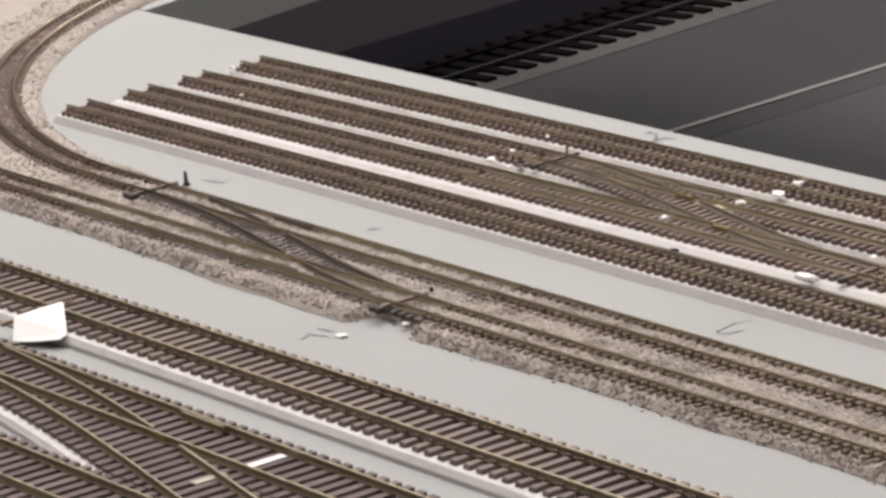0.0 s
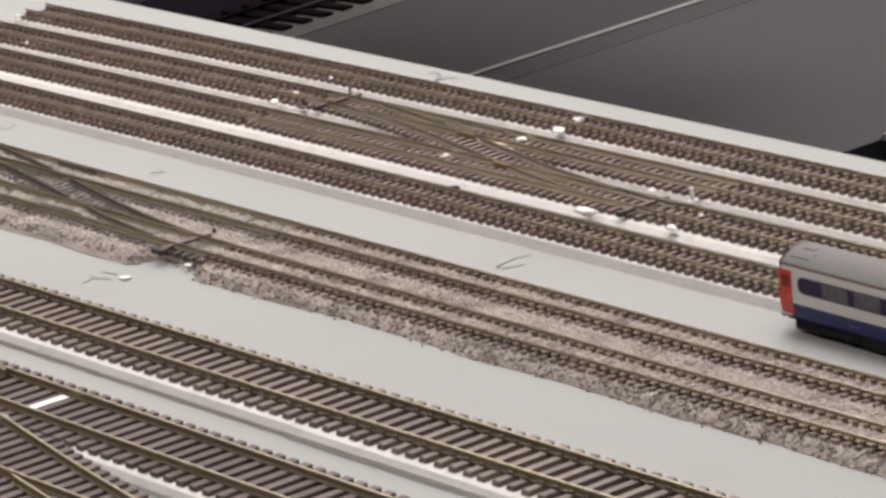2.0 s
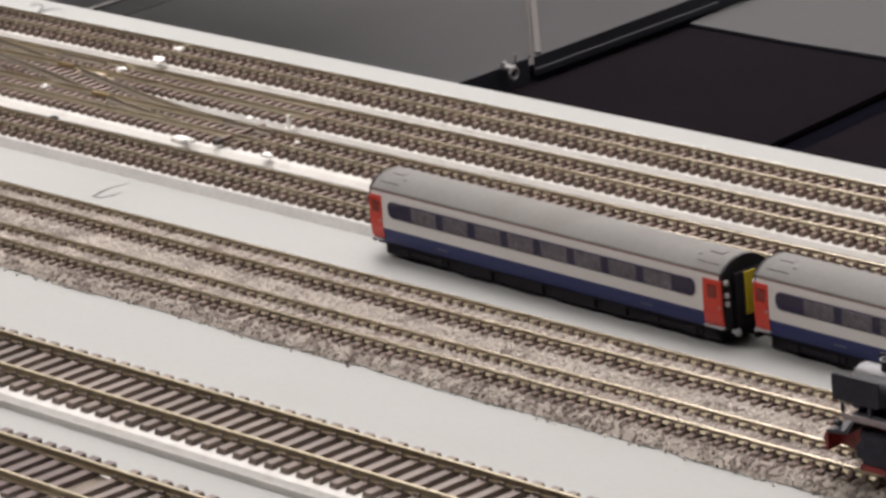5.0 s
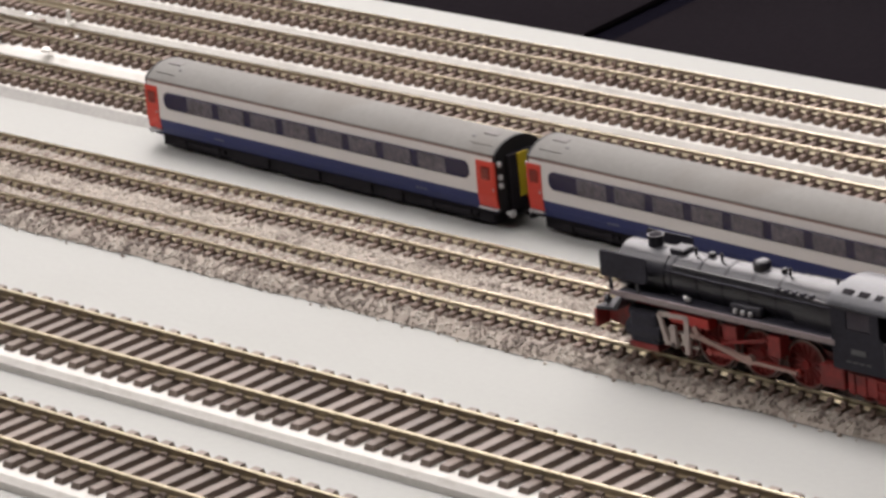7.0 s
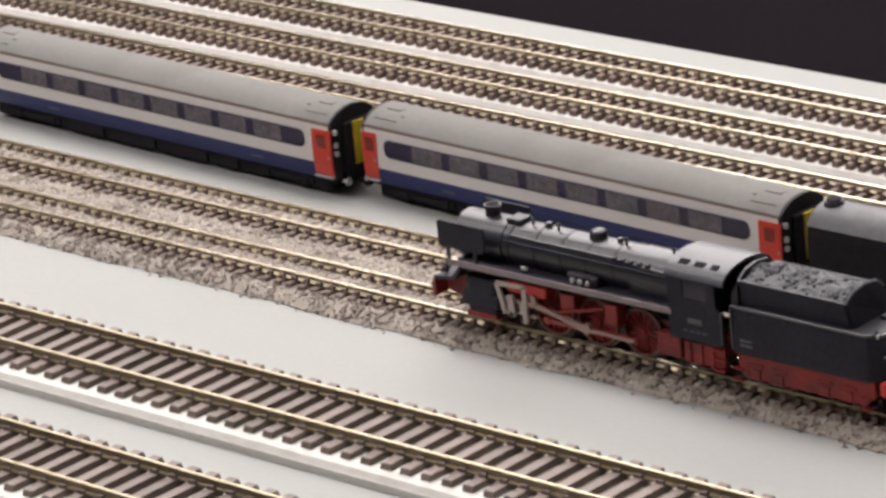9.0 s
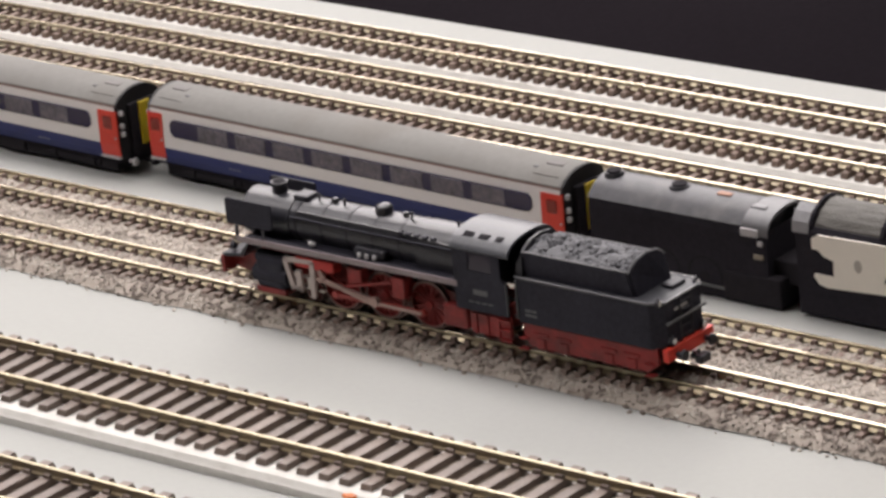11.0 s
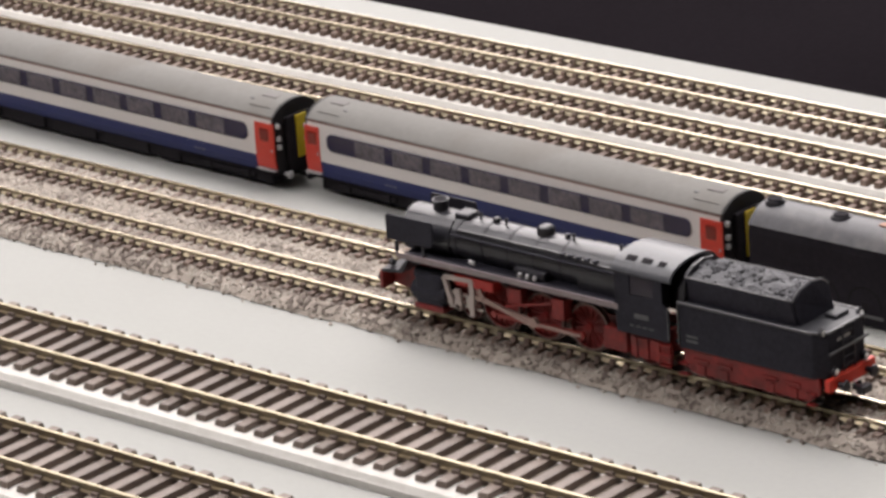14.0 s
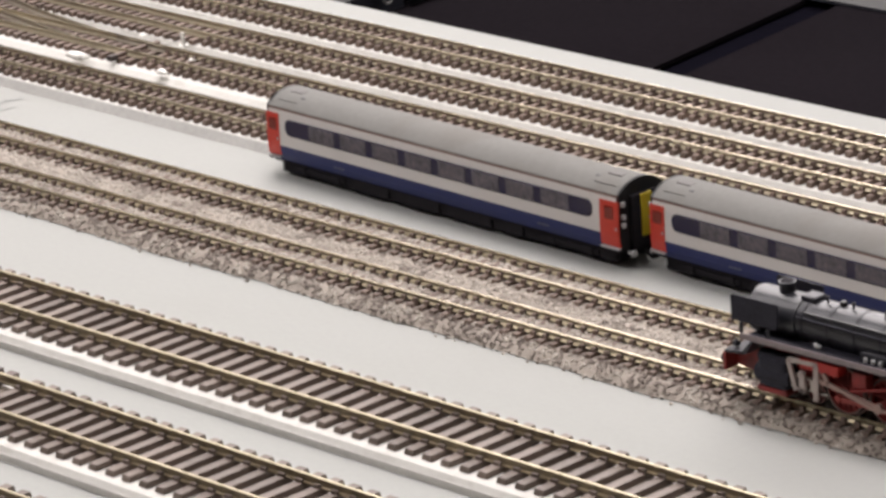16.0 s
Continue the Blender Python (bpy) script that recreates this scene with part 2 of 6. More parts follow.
def board_piece(name, outline, z0, z1, material, label):
    """A flat panel with an outline of (x, y) corners."""
    bm = BM()
    a = [bm.verts.new((x, y, z0)) for x, y in outline]
    b = [bm.verts.new((x, y, z1)) for x, y in outline]
    for i in range(len(outline)):
        j = (i + 1) % len(outline)
        bm.faces.new((a[i], a[j], b[j], b[i]))
    bm.faces.new(a[::-1])
    bm.faces.new(b)
    bmesh.ops.recalc_face_normals(bm, faces=bm.faces)
    bmesh.ops.bevel(bm, geom=bm.edges[:], offset=0.0006, segments=2, affect="EDGES", profile=0.5)
    return mesh_object(name, bm, material, label, "board", kind="structure")


board_piece("layout_board_side", [(-1.45, 0.1493), (-0.8602, 0.1493), (-0.8672, 0.178), (-1.02, 0.80), (-1.45, 0.80)], -0.022, 0.0, BOARD, "light grey board butted against the layout's back edge")

# ---- tracks ----
SCALE = {
    "fine": dict(gauge=0.009, sl=0.0175, sw=0.0021, sh=0.0016, pitch=0.00448, rh=0.0020, head=0.00042, foot=0.0009, strip=0.0197, st=0.0026),
    "large": dict(gauge=0.0165, sl=0.0310, sw=0.0033, sh=0.0015, pitch=0.00637, rh=0.0024, head=0.00046, foot=0.0010, strip=0.0312, st=0.0034),
}


def sleeper_mesh(key):
    k = SCALE[key]
    bm = BM()
    l, w, h, g = k["sl"] / 2, k["sw"] / 2, k["sh"], k["gauge"] / 2 + k["head"]
    a = [bm.verts.new((sx * w, sy * l, 0)) for sx, sy in ((-1, -1), (1, -1), (1, 1), (-1, 1))]
    b = [bm.verts.new((sx * w * 0.86, sy * (l - w * 0.25), h)) for sx, sy in ((-1, -1), (1, -1), (1, 1), (-1, 1))]
    for i in range(4):
        bm.faces.new((a[i], a[(i + 1) % 4], b[(i + 1) % 4], b[i]))
    bm.faces.new(b)
    c = k["foot"] * (1.7 if key == "fine" else 1.4)
    for s in (-1, 1):
        for o in (-1, 1):
            y0, y1 = s * g + o * k["head"] * 1.05, s * g + o * c
            y0, y1 = min(y0, y1), max(y0, y1)
            q = [bm.verts.new((x * w * 0.66, y, z)) for z in (h, h + k["rh"] * (0.55 if key == "fine" else 0.38)) for x, y in ((-1, y0), (1, y0), (1, y1), (-1, y1))]
            for f in ((0, 1, 5, 4), (1, 2, 6, 5), (2, 3, 7, 6), (3, 0, 4, 7), (4, 5, 6, 7)):
                bm.faces.new([q[i] for i in f])
    bmesh.ops.recalc_face_normals(bm, faces=bm.faces)
    me = bpy.data.meshes.new("sleeper_" + key)
    bm.to_mesh(me)
    bm.free()
    me.materials.append(SLEEPER if key == "fine" else SLEEPER_HO)
    return me


SLEEPERS = {k: sleeper_mesh(k) for k in SCALE}


def timber_mesh(key):
    k = SCALE[key]
    bm = BM()
    w, h = k["sw"] / 2, k["sh"]
    box(bm, -w, w, -0.5, 0.5, 0, h * 1.002)
    me = bpy.data.meshes.new("timber_" + key)
    bm.to_mesh(me)
    bm.free()
    me.materials.append(SLEEPER if key == "fine" else SLEEPER_HO)
    return me


TIMBERS = {k: timber_mesh(k) for k in SCALE}
TIMBERS["large"].materials[0] = mat("purple_brown_turnout_timber", (0.128, 0.100, 0.092), 0.65, spec=0.25, vary=0.25, scale=90, grain=1200, each=0.2)
GRIMY_TIMBERS = timber_mesh("fine")
GRIMY_TIMBERS.materials[0] = mat("grimy_turnout_timber", (0.098, 0.084, 0.073), 0.8, vary=0.25, scale=120, grain=1500, each=0.2)


def offset_line(pts, d):
    out = []
    for i, (x, y) in enumerate(pts):
        a, b = pts[max(i - 1, 0)], pts[min(i + 1, len(pts) - 1)]
        t = Vector((b[0] - a[0], b[1] - a[1])).normalized()
        out.append((x - t.y * d, y + t.x * d))
    return out


def rail_bm(pts, key, z0):
    k = SCALE[key]
    h, hd, ft = k["rh"], k["head"], k["foot"]
    wb = hd * 0.45
    lip = 0.40 if key == "fine" else 0.20
    prof = [(-ft, 0), (ft, 0), (ft, 0.12 * h), (wb, lip * h), (wb, 0.66 * h), (hd, 0.74 * h), (hd, 0.95 * h), (hd * 0.72, h), (-hd * 0.72, h), (-hd, 0.95 * h), (-hd, 0.74 * h), (-wb, 0.66 * h), (-wb, lip * h), (-ft, 0.12 * h)]
    bm = BM()
    rings = []
    for i, (x, y) in enumerate(pts):
        a, b = pts[max(i - 1, 0)], pts[min(i + 1, len(pts) - 1)]
        t = Vector((b[0] - a[0], b[1] - a[1])).normalized()
        rings.append([bm.verts.new((x - t.y * p, y + t.x * p, z0 + z)) for p, z in prof])
    n = len(prof)
    for r, s in zip(rings, rings[1:]):
        for i in range(n):
            f = bm.faces.new((r[i], s[i], s[(i + 1) % n], r[(i + 1) % n]))
            f.material_index = 1 if i in (6, 7, 8) else 0
    bm.faces.new(rings[0])
    bm.faces.new(rings[-1][::-1])
    bmesh.ops.recalc_face_normals(bm, faces=bm.faces)
    return bm


def along(pts, step, start=0.0):
    """Places and headings every step metres along a line of points."""
    out, left = [], start
    for (x0, y0), (x1, y1) in zip(pts, pts[1:]):
        d = math.hypot(x1 - x0, y1 - y0)
        a = math.atan2(y1 - y0, x1 - x0)
        while left <= d:
            out.append((x0 + (x1 - x0) * left / d, y0 + (y1 - y0) * left / d, a))
            left += step
        left -= d
    return out


def track(pts, key, z0, label, group, skips=(), side=None):
    """One length of track: two rails and loose sleepers. skips: stretches of x that a turnout's timbers serve."""
    k = SCALE[key]
    root = thing("railway_track", Matrix(), label, "track", group)
    zr = z0 + k["sh"]
    for s in (-1, 1):
        d = s * (k["gauge"] / 2 + k["head"])
        part("rail", rail_bm(offset_line(pts, d), key, zr), [side or RAIL_SIDE, RAIL_TOP] if key == "fine" else [RAIL_SIDE_HO, RAIL_TOP_HO], root, "brass-coloured rail with a polished top" if s == 1 else "")
    rnd = random.Random(len(pts) * 7 + int(abs(pts[0][1]) * 1e5))
    for x, y, a in along(pts, k["pitch"], k["pitch"] * (0.5 if key == "fine" else 1.0)):
        if any(u <= x <= v for u, v in skips):
            continue
        ob = new("sleeper", SLEEPERS[key])
        ob.parent = root
        ob.matrix_local = Matrix.Translation((x, y, z0)) @ Matrix.Rotation(a + rnd.uniform(-0.012, 0.012), 4, "Z")
    return root


def strip(pts, key, label, drop=0.0, edge=None, near=0.0, bev=0.38, white=0.42):
    """White foam-board strip under a track, its cut edges showing, their shade put into the colour."""
    k = SCALE[key]
    bm = BM()
    t = k["st"] - drop
    n = len(pts)
    shift = -0.0016 if key == "large" else 0.0
    rings = []
    for sgn in (1, -1):
        half = k["strip"] / 2 + (near if sgn < 0 else 0.0)
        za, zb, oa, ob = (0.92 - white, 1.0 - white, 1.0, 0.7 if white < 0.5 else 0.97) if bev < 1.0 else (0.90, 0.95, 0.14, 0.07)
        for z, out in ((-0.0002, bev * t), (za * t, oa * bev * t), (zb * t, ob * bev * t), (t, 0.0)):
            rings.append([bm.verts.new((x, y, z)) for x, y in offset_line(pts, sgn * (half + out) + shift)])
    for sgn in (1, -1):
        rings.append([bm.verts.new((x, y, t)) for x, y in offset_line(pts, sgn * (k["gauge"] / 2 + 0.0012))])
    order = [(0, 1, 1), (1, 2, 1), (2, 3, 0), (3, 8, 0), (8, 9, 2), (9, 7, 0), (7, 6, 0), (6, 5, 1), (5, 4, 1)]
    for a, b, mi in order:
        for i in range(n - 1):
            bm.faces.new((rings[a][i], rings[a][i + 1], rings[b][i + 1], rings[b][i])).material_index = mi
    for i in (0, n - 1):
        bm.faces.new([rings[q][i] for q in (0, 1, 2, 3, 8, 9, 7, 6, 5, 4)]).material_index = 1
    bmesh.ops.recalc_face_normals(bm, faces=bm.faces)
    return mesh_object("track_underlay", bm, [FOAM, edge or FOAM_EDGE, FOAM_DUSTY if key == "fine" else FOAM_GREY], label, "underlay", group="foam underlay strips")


def line(y, x0, x1, bend=0.0, xb=-0.3, step=0.02):
    """A track line that runs along x at y and eases away by bend towards x0."""
    n = max(2, int((x1 - x0) / step))
    out = []
    for i in range(n + 1):
        x = x0 + (x1 - x0) * i / n
        u = max(0.0, (xb - x) / (xb - x0)) if x0 < xb else 0.0
        out.append((x, y + bend * u * u))
    return out


def crossover(y_far, y_near, xa, xb, key, z0, label, side=None):
    """Two turnouts nose to tail: a route that leaves the far line at xa and joins the near line at xb."""
    k = SCALE[key]
    root = thing("turnout", Matrix(), label, "turnout", "turnouts")
    n = 40
    mid = []
    for i in range(n + 1):
        u = i / n
        s = u * u * u * (10 - 15 * u + 6 * u * u)
        s = 0.35 * s + 0.65 * (u * u * (3 - 2 * u))
        mid.append((xa + (xb - xa) * u, y_far + (y_near - y_far) * s))
    zr = z0 + k["sh"]
    g = k["gauge"] / 2 + k["head"]
    for s in (-1, 1):
        q = offset_line(mid, s * g)
        other = y_far - g if s == 1 else y_near + g
        keep = [p for p in q if abs(p[1] - (y_far + g)) > k["head"] * 2.4 and abs(p[1] - (y_near - g)) > k["head"] * 2.4]
        cuts, cur = [], []
        for p in keep:
            gap = abs(p[1] - other) < k["head"] * 2.2
            if gap:
                if len(cur) > 2:
                    cuts.append(cur)
                cur = []
            else:
                cur.append(p)
        if len(cur) > 2:
            cuts.append(cur)
        for c in cuts:
            part("curved_rail", rail_bm(c, key, zr), [side or RAIL_SIDE, RAIL_TOP] if key == "fine" else [RAIL_SIDE_HO, RAIL_TOP_HO], root)
    for yl, sg in ((y_far, -1), (y_near, 1)):
        xf = [p[0] for p in offset_line(mid, -sg * g) if abs(p[1] - (yl + sg * g)) < k["head"] * 4]
        c = sum(xf) / len(xf) if xf else (xa + xb) / 2
        part("check_rail", rail_bm([(c - 0.012, yl - sg * (g - k["head"] * 3.4)), (c + 0.012, yl - sg * (g - k["head"] * 3.4))], key, zr), [side or RAIL_SIDE, RAIL_TOP] if key == "fine" else [RAIL_SIDE_HO, RAIL_TOP_HO], root)
        bm = BM()
        box(bm, c - 0.004, c + 0.005, yl + sg * (g - k["head"] * 1.4), yl + sg * (g + k["head"] * 1.4), zr + 0.0001, zr + k["rh"] * 0.8, bevel=0.0002)
        part("frog", bm, BRASS, root, "cast frog where the rails cross")
    half = k["sl"] / 2
    for x, y, a in along(mid, k["pitch"], k["pitch"] * 0.5):
        u = (x - xa) / (xb - xa)
        spans = []
        if u < 0.5:
            spans.append((y_far + half, max(y - half, y_near + half + 0.0008)))
            spans.append((y_near + half, y_near - half))
        else:
            spans.append((min(y + half, y_far - half - 0.0008), y_near - half))
            spans.append((y_far + half, y_far - half))
        for hi, lo in spans:
            ob = new("timber", GRIMY_TIMBERS if side is RAIL_GRIMY else TIMBERS[key])
            ob.parent = root
            ob.matrix_local = Matrix.Translation((x, (hi + lo) / 2, z0)) @ Matrix.Diagonal((1, hi - lo, 1, 1))
    return root


XR = 0.62
YARD = (0.1155, 0.0876, 0.0595, 0.0285)
yard_lines = [line(y, -0.712, XR, bend=b, xb=-0.28) for y, b in zip(YARD, (-0.0056, -0.0060, -0.0042, -0.0020))]
z_f = SCALE["fine"]["st"]
for i, pts in enumerate(yard_lines):
    strip([(x - (0.001 if j == 0 else 0), y) for j, (x, y) in enumerate(pts)], "fine", "white foam underlay strip with a cut edge greyed for shade", edge=FOAM_SLOPE if i == 3 else None, near=(0.0, 0.0, 0.0018, -0.0004)[i], bev=(0.38, 0.38, 0.9, 1.15)[i])
    track(pts, "fine", z_f + 0.0001, "brown-sleepered storage siding track on white underlay", "yard tracks", skips=((-0.482, -0.258),) if i in (1, 2) else ())
crossover(YARD[1] - 0.0008, YARD[2] - 0.0008, -0.482, -0.258, "fine", z_f + 0.0001, "brass-railed crossover between two sidings", RAIL_TURN)

# running lines on ballast
YA, YB = -0.0525, -0.0250
Z_BAL = 0.0024
a_line = line(YA, -1.2, XR)
b_straight = line(YB, -0.60, XR)
track(a_line, "fine", Z_BAL, "ballasted running line with brass rails", "running lines", skips=((-0.572, -0.352),), side=RAIL_RUN)
CX, CY, CR = -0.60, YB + 0.318, 0.318
curve = [(CX - CR * math.sin(t), CY - CR * math.cos(t)) for t in [i * math.radians(112) / 60 for i in range(60, -1, -1)]]
track(curve + b_straight[1:], "fine", Z_BAL, "ballasted running line curving away at its end", "running lines", skips=((-0.572, -0.352),), side=RAIL_RUN)
crossover(YB, YA, -0.572, -0.352, "fine", Z_BAL, "grimy crossover between the ballasted lines", RAIL_GRIMY)

# larger-gauge tracks in front
YN, YM, YP = -0.1222, -0.1760, -0.2275
z_l = SCALE["large"]["st"]


def slant(y, x0, x1, lean):
    """A track line that passes y at x 0.05 and leans by lean metres a metre."""
    return [(x, v + lean * (x - 0.05)) for x, v in line(y, x0, x1)]


n_line, m_line, p_line = slant(YN, -1.0, 0.9, 0.0062), line(YM, -1.0, 0.9), line(YP, -1.0, 0.9)
for pts, sk, joints in ((n_line, (), (-0.192, 0.2153)), (m_line, ((-0.475, -0.057),), (-0.08,)), (p_line, ((-0.475, -0.057),), (-0.05,))):
    y0, lean = (YN, 0.0062) if pts is n_line else (pts[0][1], 0.0)
    ends = [-1.0, *joints, 0.9]
    for a, b in zip(ends, ends[1:]):
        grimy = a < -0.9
        strip(slant(y0, a + 0.0002, b - 0.0002, lean), "large", "white foam underlay strip with a grimy cut edge, greyed for shade" if grimy else "white foam underlay strip with a pale cut edge", edge=FOAM_GRIMY if grimy else None, near=0.0005 if grimy else 0.0010, bev=0.40, white=0.58 if grimy else 0.36)
    track(pts, "large", z_l + 0.0001, "larger-gauge track with dusty brown sleepers", "front tracks", skips=sk)
crossover(YM, YP, -0.475, -0.057, "large", z_l + 0.0001, "larger-gauge crossover with brown timbers")
strip([(-0.475 + 0.418 * u, YM + (YP - YM) * u * u * (3 - 2 * u)) for u in [0.12 + 0.76 * i / 24 for i in range(25)]], "large", "white foam underlay strip under the crossing route", 0.0003)

# ---- ballast: a glued bed with loose stones on it ----
def front_edge(x):
    u = min(1.0, max(0.0, (-0.357 - x) / 0.012))
    w = min(1.0, max(0.0, (-0.275 - x) / 0.03))
    base = -0.0655 - 0.0020 * w * (1 - u) - 0.0055 * u * u * (3 - 2 * u) * (1.0 if x > -0.45 else max(0.35, 1 - (-0.45 - x) / 0.12))
    n = min(1.0, max(0.0, (x + 0.380) / 0.006)) * min(1.0, max(0.0, (-0.346 - x) / 0.006))
    base += (-0.0602 - base) * n * n * (3 - 2 * n)
    return base + 0.0011 * noise.noise(Vector((x * 22, 3.1, 0))) + 0.0009 * noise.noise(Vector((x * 95, 7.7, 0)))


def back_edge(x):
    if x > -0.60:
        e = -0.0135 + 0.0010 * noise.noise(Vector((x * 30, 11.0, 0)))
        u = max(0.0, (-0.50 - x) / 0.10)
        return e + 0.0035 * min(1.0, u)
    d = x - CX
    r = CR - 0.0165 + 0.0012 * noise.noise(Vector((x * 30, 11.0, 0)))
    return CY - math.sqrt(max(0.0, r * r - d * d)) if abs(d) < r else CY


def bed_height(x, y):
    lo, hi = front_edge(x), back_edge(x)
    s = min(y - lo, hi - y)
    if s < 0:
        return -1.0
    u = min(1.0, s / 0.0052)
    near = min(abs(y - YA), abs(y - YB))
    west = min(1.0, max(0.0, (-0.12 - x) / 0.2))
    inside = (0.0007 + 0.0002 * west if near < 0.0041 else 0.0002 * west) if x > -0.60 else 0.0003
    return 0.0002 + inside * u + (Z_BAL + 0.0004) * u * (2 - u) + 0.00025 * noise.noise(Vector((x * 160, y * 160, 0)))


def ballast_bed():
    bm = BM()
    xs = [-0.95 + i * 0.005 for i in range(286)]
    n = 40
    rows = []
    for x in xs:
        lo, hi = front_edge(x), min(back_edge(x), 0.23)
        rows.append([bm.verts.new((x, lo + (hi - lo) * (0.5 - 0.5 * math.cos(math.pi * j / n)), max(0.0003, bed_height(x, lo + (hi - lo) * (0.5 - 0.5 * math.cos(math.pi * j / n)) )))) for j in range(n + 1)])
    for a, b in zip(rows, rows[1:]):
        for j in range(n):
            bm.faces.new((a[j], b[j], b[j + 1], a[j + 1])).smooth = True
    return mesh_object("ballast_bed", bm, BED, "brownish glued bed under the ballast stones", "ballast", kind="structure")


ballast_bed()


def ballast_stones():
    rng = np.random.default_rng(5)
    pts = []
    for count, x0, x1, y0, y1 in ((72000, -0.62, 0.43, -0.070, -0.011), (30000, -0.95, -0.60, -0.070, 0.20)):
        x, y = rng.uniform(x0, x1, count), rng.uniform(y0, y1, count)
        for a, b in zip(x, y):
            h = bed_height(a, b)
            if h < -0.5:
                if rng.random() < 0.05 and front_edge(a) - 0.0022 < b < front_edge(a):
                    pts.append((a, b, 0.0002))
                continue
            if x1 < -0.59 and b > 0.0 and math.hypot(a - CX, b - CY) > CR + 0.030:
                continue
            on_rail = min(abs(abs(b - c) - 0.0049) for c in (YA, YB)) < 0.0012 and a > -0.60
            pts.append((a, b, h - (0.0006 if on_rail else 0.0)))
    c = np.array(pts)
    n = len(c)
    base = np.array([(1, 0, 0), (-1, 0, 0), (0, 1, 0), (0, -1, 0), (0, 0, 1), (0, 0, -1)], float)
    r = rng.uniform(0.00034, 0.00080, (n, 1, 1)) * rng.uniform(0.7, 1.3, (n, 6, 1))
    ang = rng.uniform(0, 2 * np.pi, n)
    tilt = rng.uniform(-0.7, 0.7, n)
    ca, sa, ct, st = np.cos(ang), np.sin(ang), np.cos(tilt), np.sin(tilt)
    z0 = np.zeros(n)
    rot = np.stack([np.stack([ca, -sa * ct, sa * st], 1), np.stack([sa, ca * ct, -ca * st], 1), np.stack([z0, st, ct], 1)], 1)
    v = np.einsum("nij,nkj->nki", rot, base[None] * r * np.array([1.0, 1.0, 0.75]))
    v = v + c[:, None, :] + np.array([0, 0, 0.00012])
    f = np.array([(0, 2, 4), (2, 1, 4), (1, 3, 4), (3, 0, 4), (2, 0, 5), (1, 2, 5), (3, 1, 5), (0, 3, 5)])
    faces = (f[None] + (np.arange(n) * 6)[:, None, None]).reshape(-1, 3)
    me = bpy.data.meshes.new("ballast_stones")
    me.from_pydata(v.reshape(-1, 3).tolist(), [], faces.tolist())
    me.materials.append(STONE)
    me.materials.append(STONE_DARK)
    # stones near the front edge go dark: slope shade in colour, broken by stains
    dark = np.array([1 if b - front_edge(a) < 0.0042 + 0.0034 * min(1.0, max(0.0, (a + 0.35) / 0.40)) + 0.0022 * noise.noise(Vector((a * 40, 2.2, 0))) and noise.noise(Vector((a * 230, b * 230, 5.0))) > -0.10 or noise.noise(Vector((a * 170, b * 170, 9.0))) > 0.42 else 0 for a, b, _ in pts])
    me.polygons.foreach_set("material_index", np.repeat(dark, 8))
    return tagged(new("ballast_stones", me), "beige and grey crushed stone ballast along the lines", "ballast", kind="stuff")


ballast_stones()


# ---- pencil marks on the board ----
def pencil(strokes, x, y, size, turn, label, name="pencil_mark", w=0.0007):
    """Hand-drawn strokes, each a list of (u, v) in units of size, drawn flat on the board."""
    bm = BM()
    for st in strokes:
        for (a, b), (c, d) in zip(st, st[1:]):
            p, q = Vector((a * size, b * size)), Vector((c * size, d * size))
            t = (q - p).normalized() * w * 0.5
            nrm = Vector((-t.y, t.x))
            vs = [bm.verts.new((k.x, k.y, 0)) for k in (p - t - nrm, q + t - nrm, q + t + nrm, p - t + nrm)]
            bm.faces.new(vs)
    ob = mesh_object(name, bm, PENCIL, label, "pencil mark", group="pencil marks")
    ob.matrix_world = Matrix.Translation((x, y, 0.00025)) @ Matrix.Rotation(math.radians(turn), 4, "Z")
    return ob


SIX = [[(-1.9, 9.1), (-3.9, 3.5), (-2.7, -1.4), (-1.4, -5.5), (2.4, -5.1), (3.6, -1.5), (4.0, 0.9)]]
TICKS = [[(-3.6, -1.8), (0, -1.5), (2.8, 0.3), (5.8, 0.1)], [(-0.1, -6.6), (-0.8, -3.5)], [(-5.2, 3.7), (-1.0, 4.3), (2.1, 4.9)]]
SEVEN = [[(0.0, 0.95), (0.6, 0.95), (0.2, 0.0)], [(0.1, 0.48), (0.55, 0.5)]]
TWO = [[(0.05, 0.75), (0.2, 0.95), (0.5, 0.95), (0.55, 0.7), (0.05, 0.0), (0.65, 0.0)]]
pencil(SIX, -0.2682, 0.0027, 0.001, 0, "pencilled figure 6 on the grey board")
pencil(TICKS, -0.3761, -0.0840, 0.001, 0, "pencilled crossed ticks on the grey board")
pencil(SEVEN, -0.582, 0.0035, 0.011, -55, "pencilled figure 7 beside the curve")


# ---- small debris on the yard: filler, scraps, levers ----
def lump(name, x, y, z, r, material, label, flat=0.55, stretch=1.0, category="scrap", group="", seed=0):
    bm = BM()
    bmesh.ops.create_icosphere(bm, subdivisions=2, radius=r)
    for v in bm.verts:
        k = 1 + (0.75 if name == "filler_blob" else 0.35) * noise.noise(v.co * (1.6 / r) + Vector((seed * 1.7, 0, 0)))
        v.co = Vector((v.co.x * k * stretch, v.co.y * k, max(v.co.z * k * flat, -0.2 * r)))
    ob = mesh_object(name, bm, material, label, category, group, smooth=True)
    ob.matrix_world = Matrix.Translation((x, y, z + 0.2 * r))
    return ob


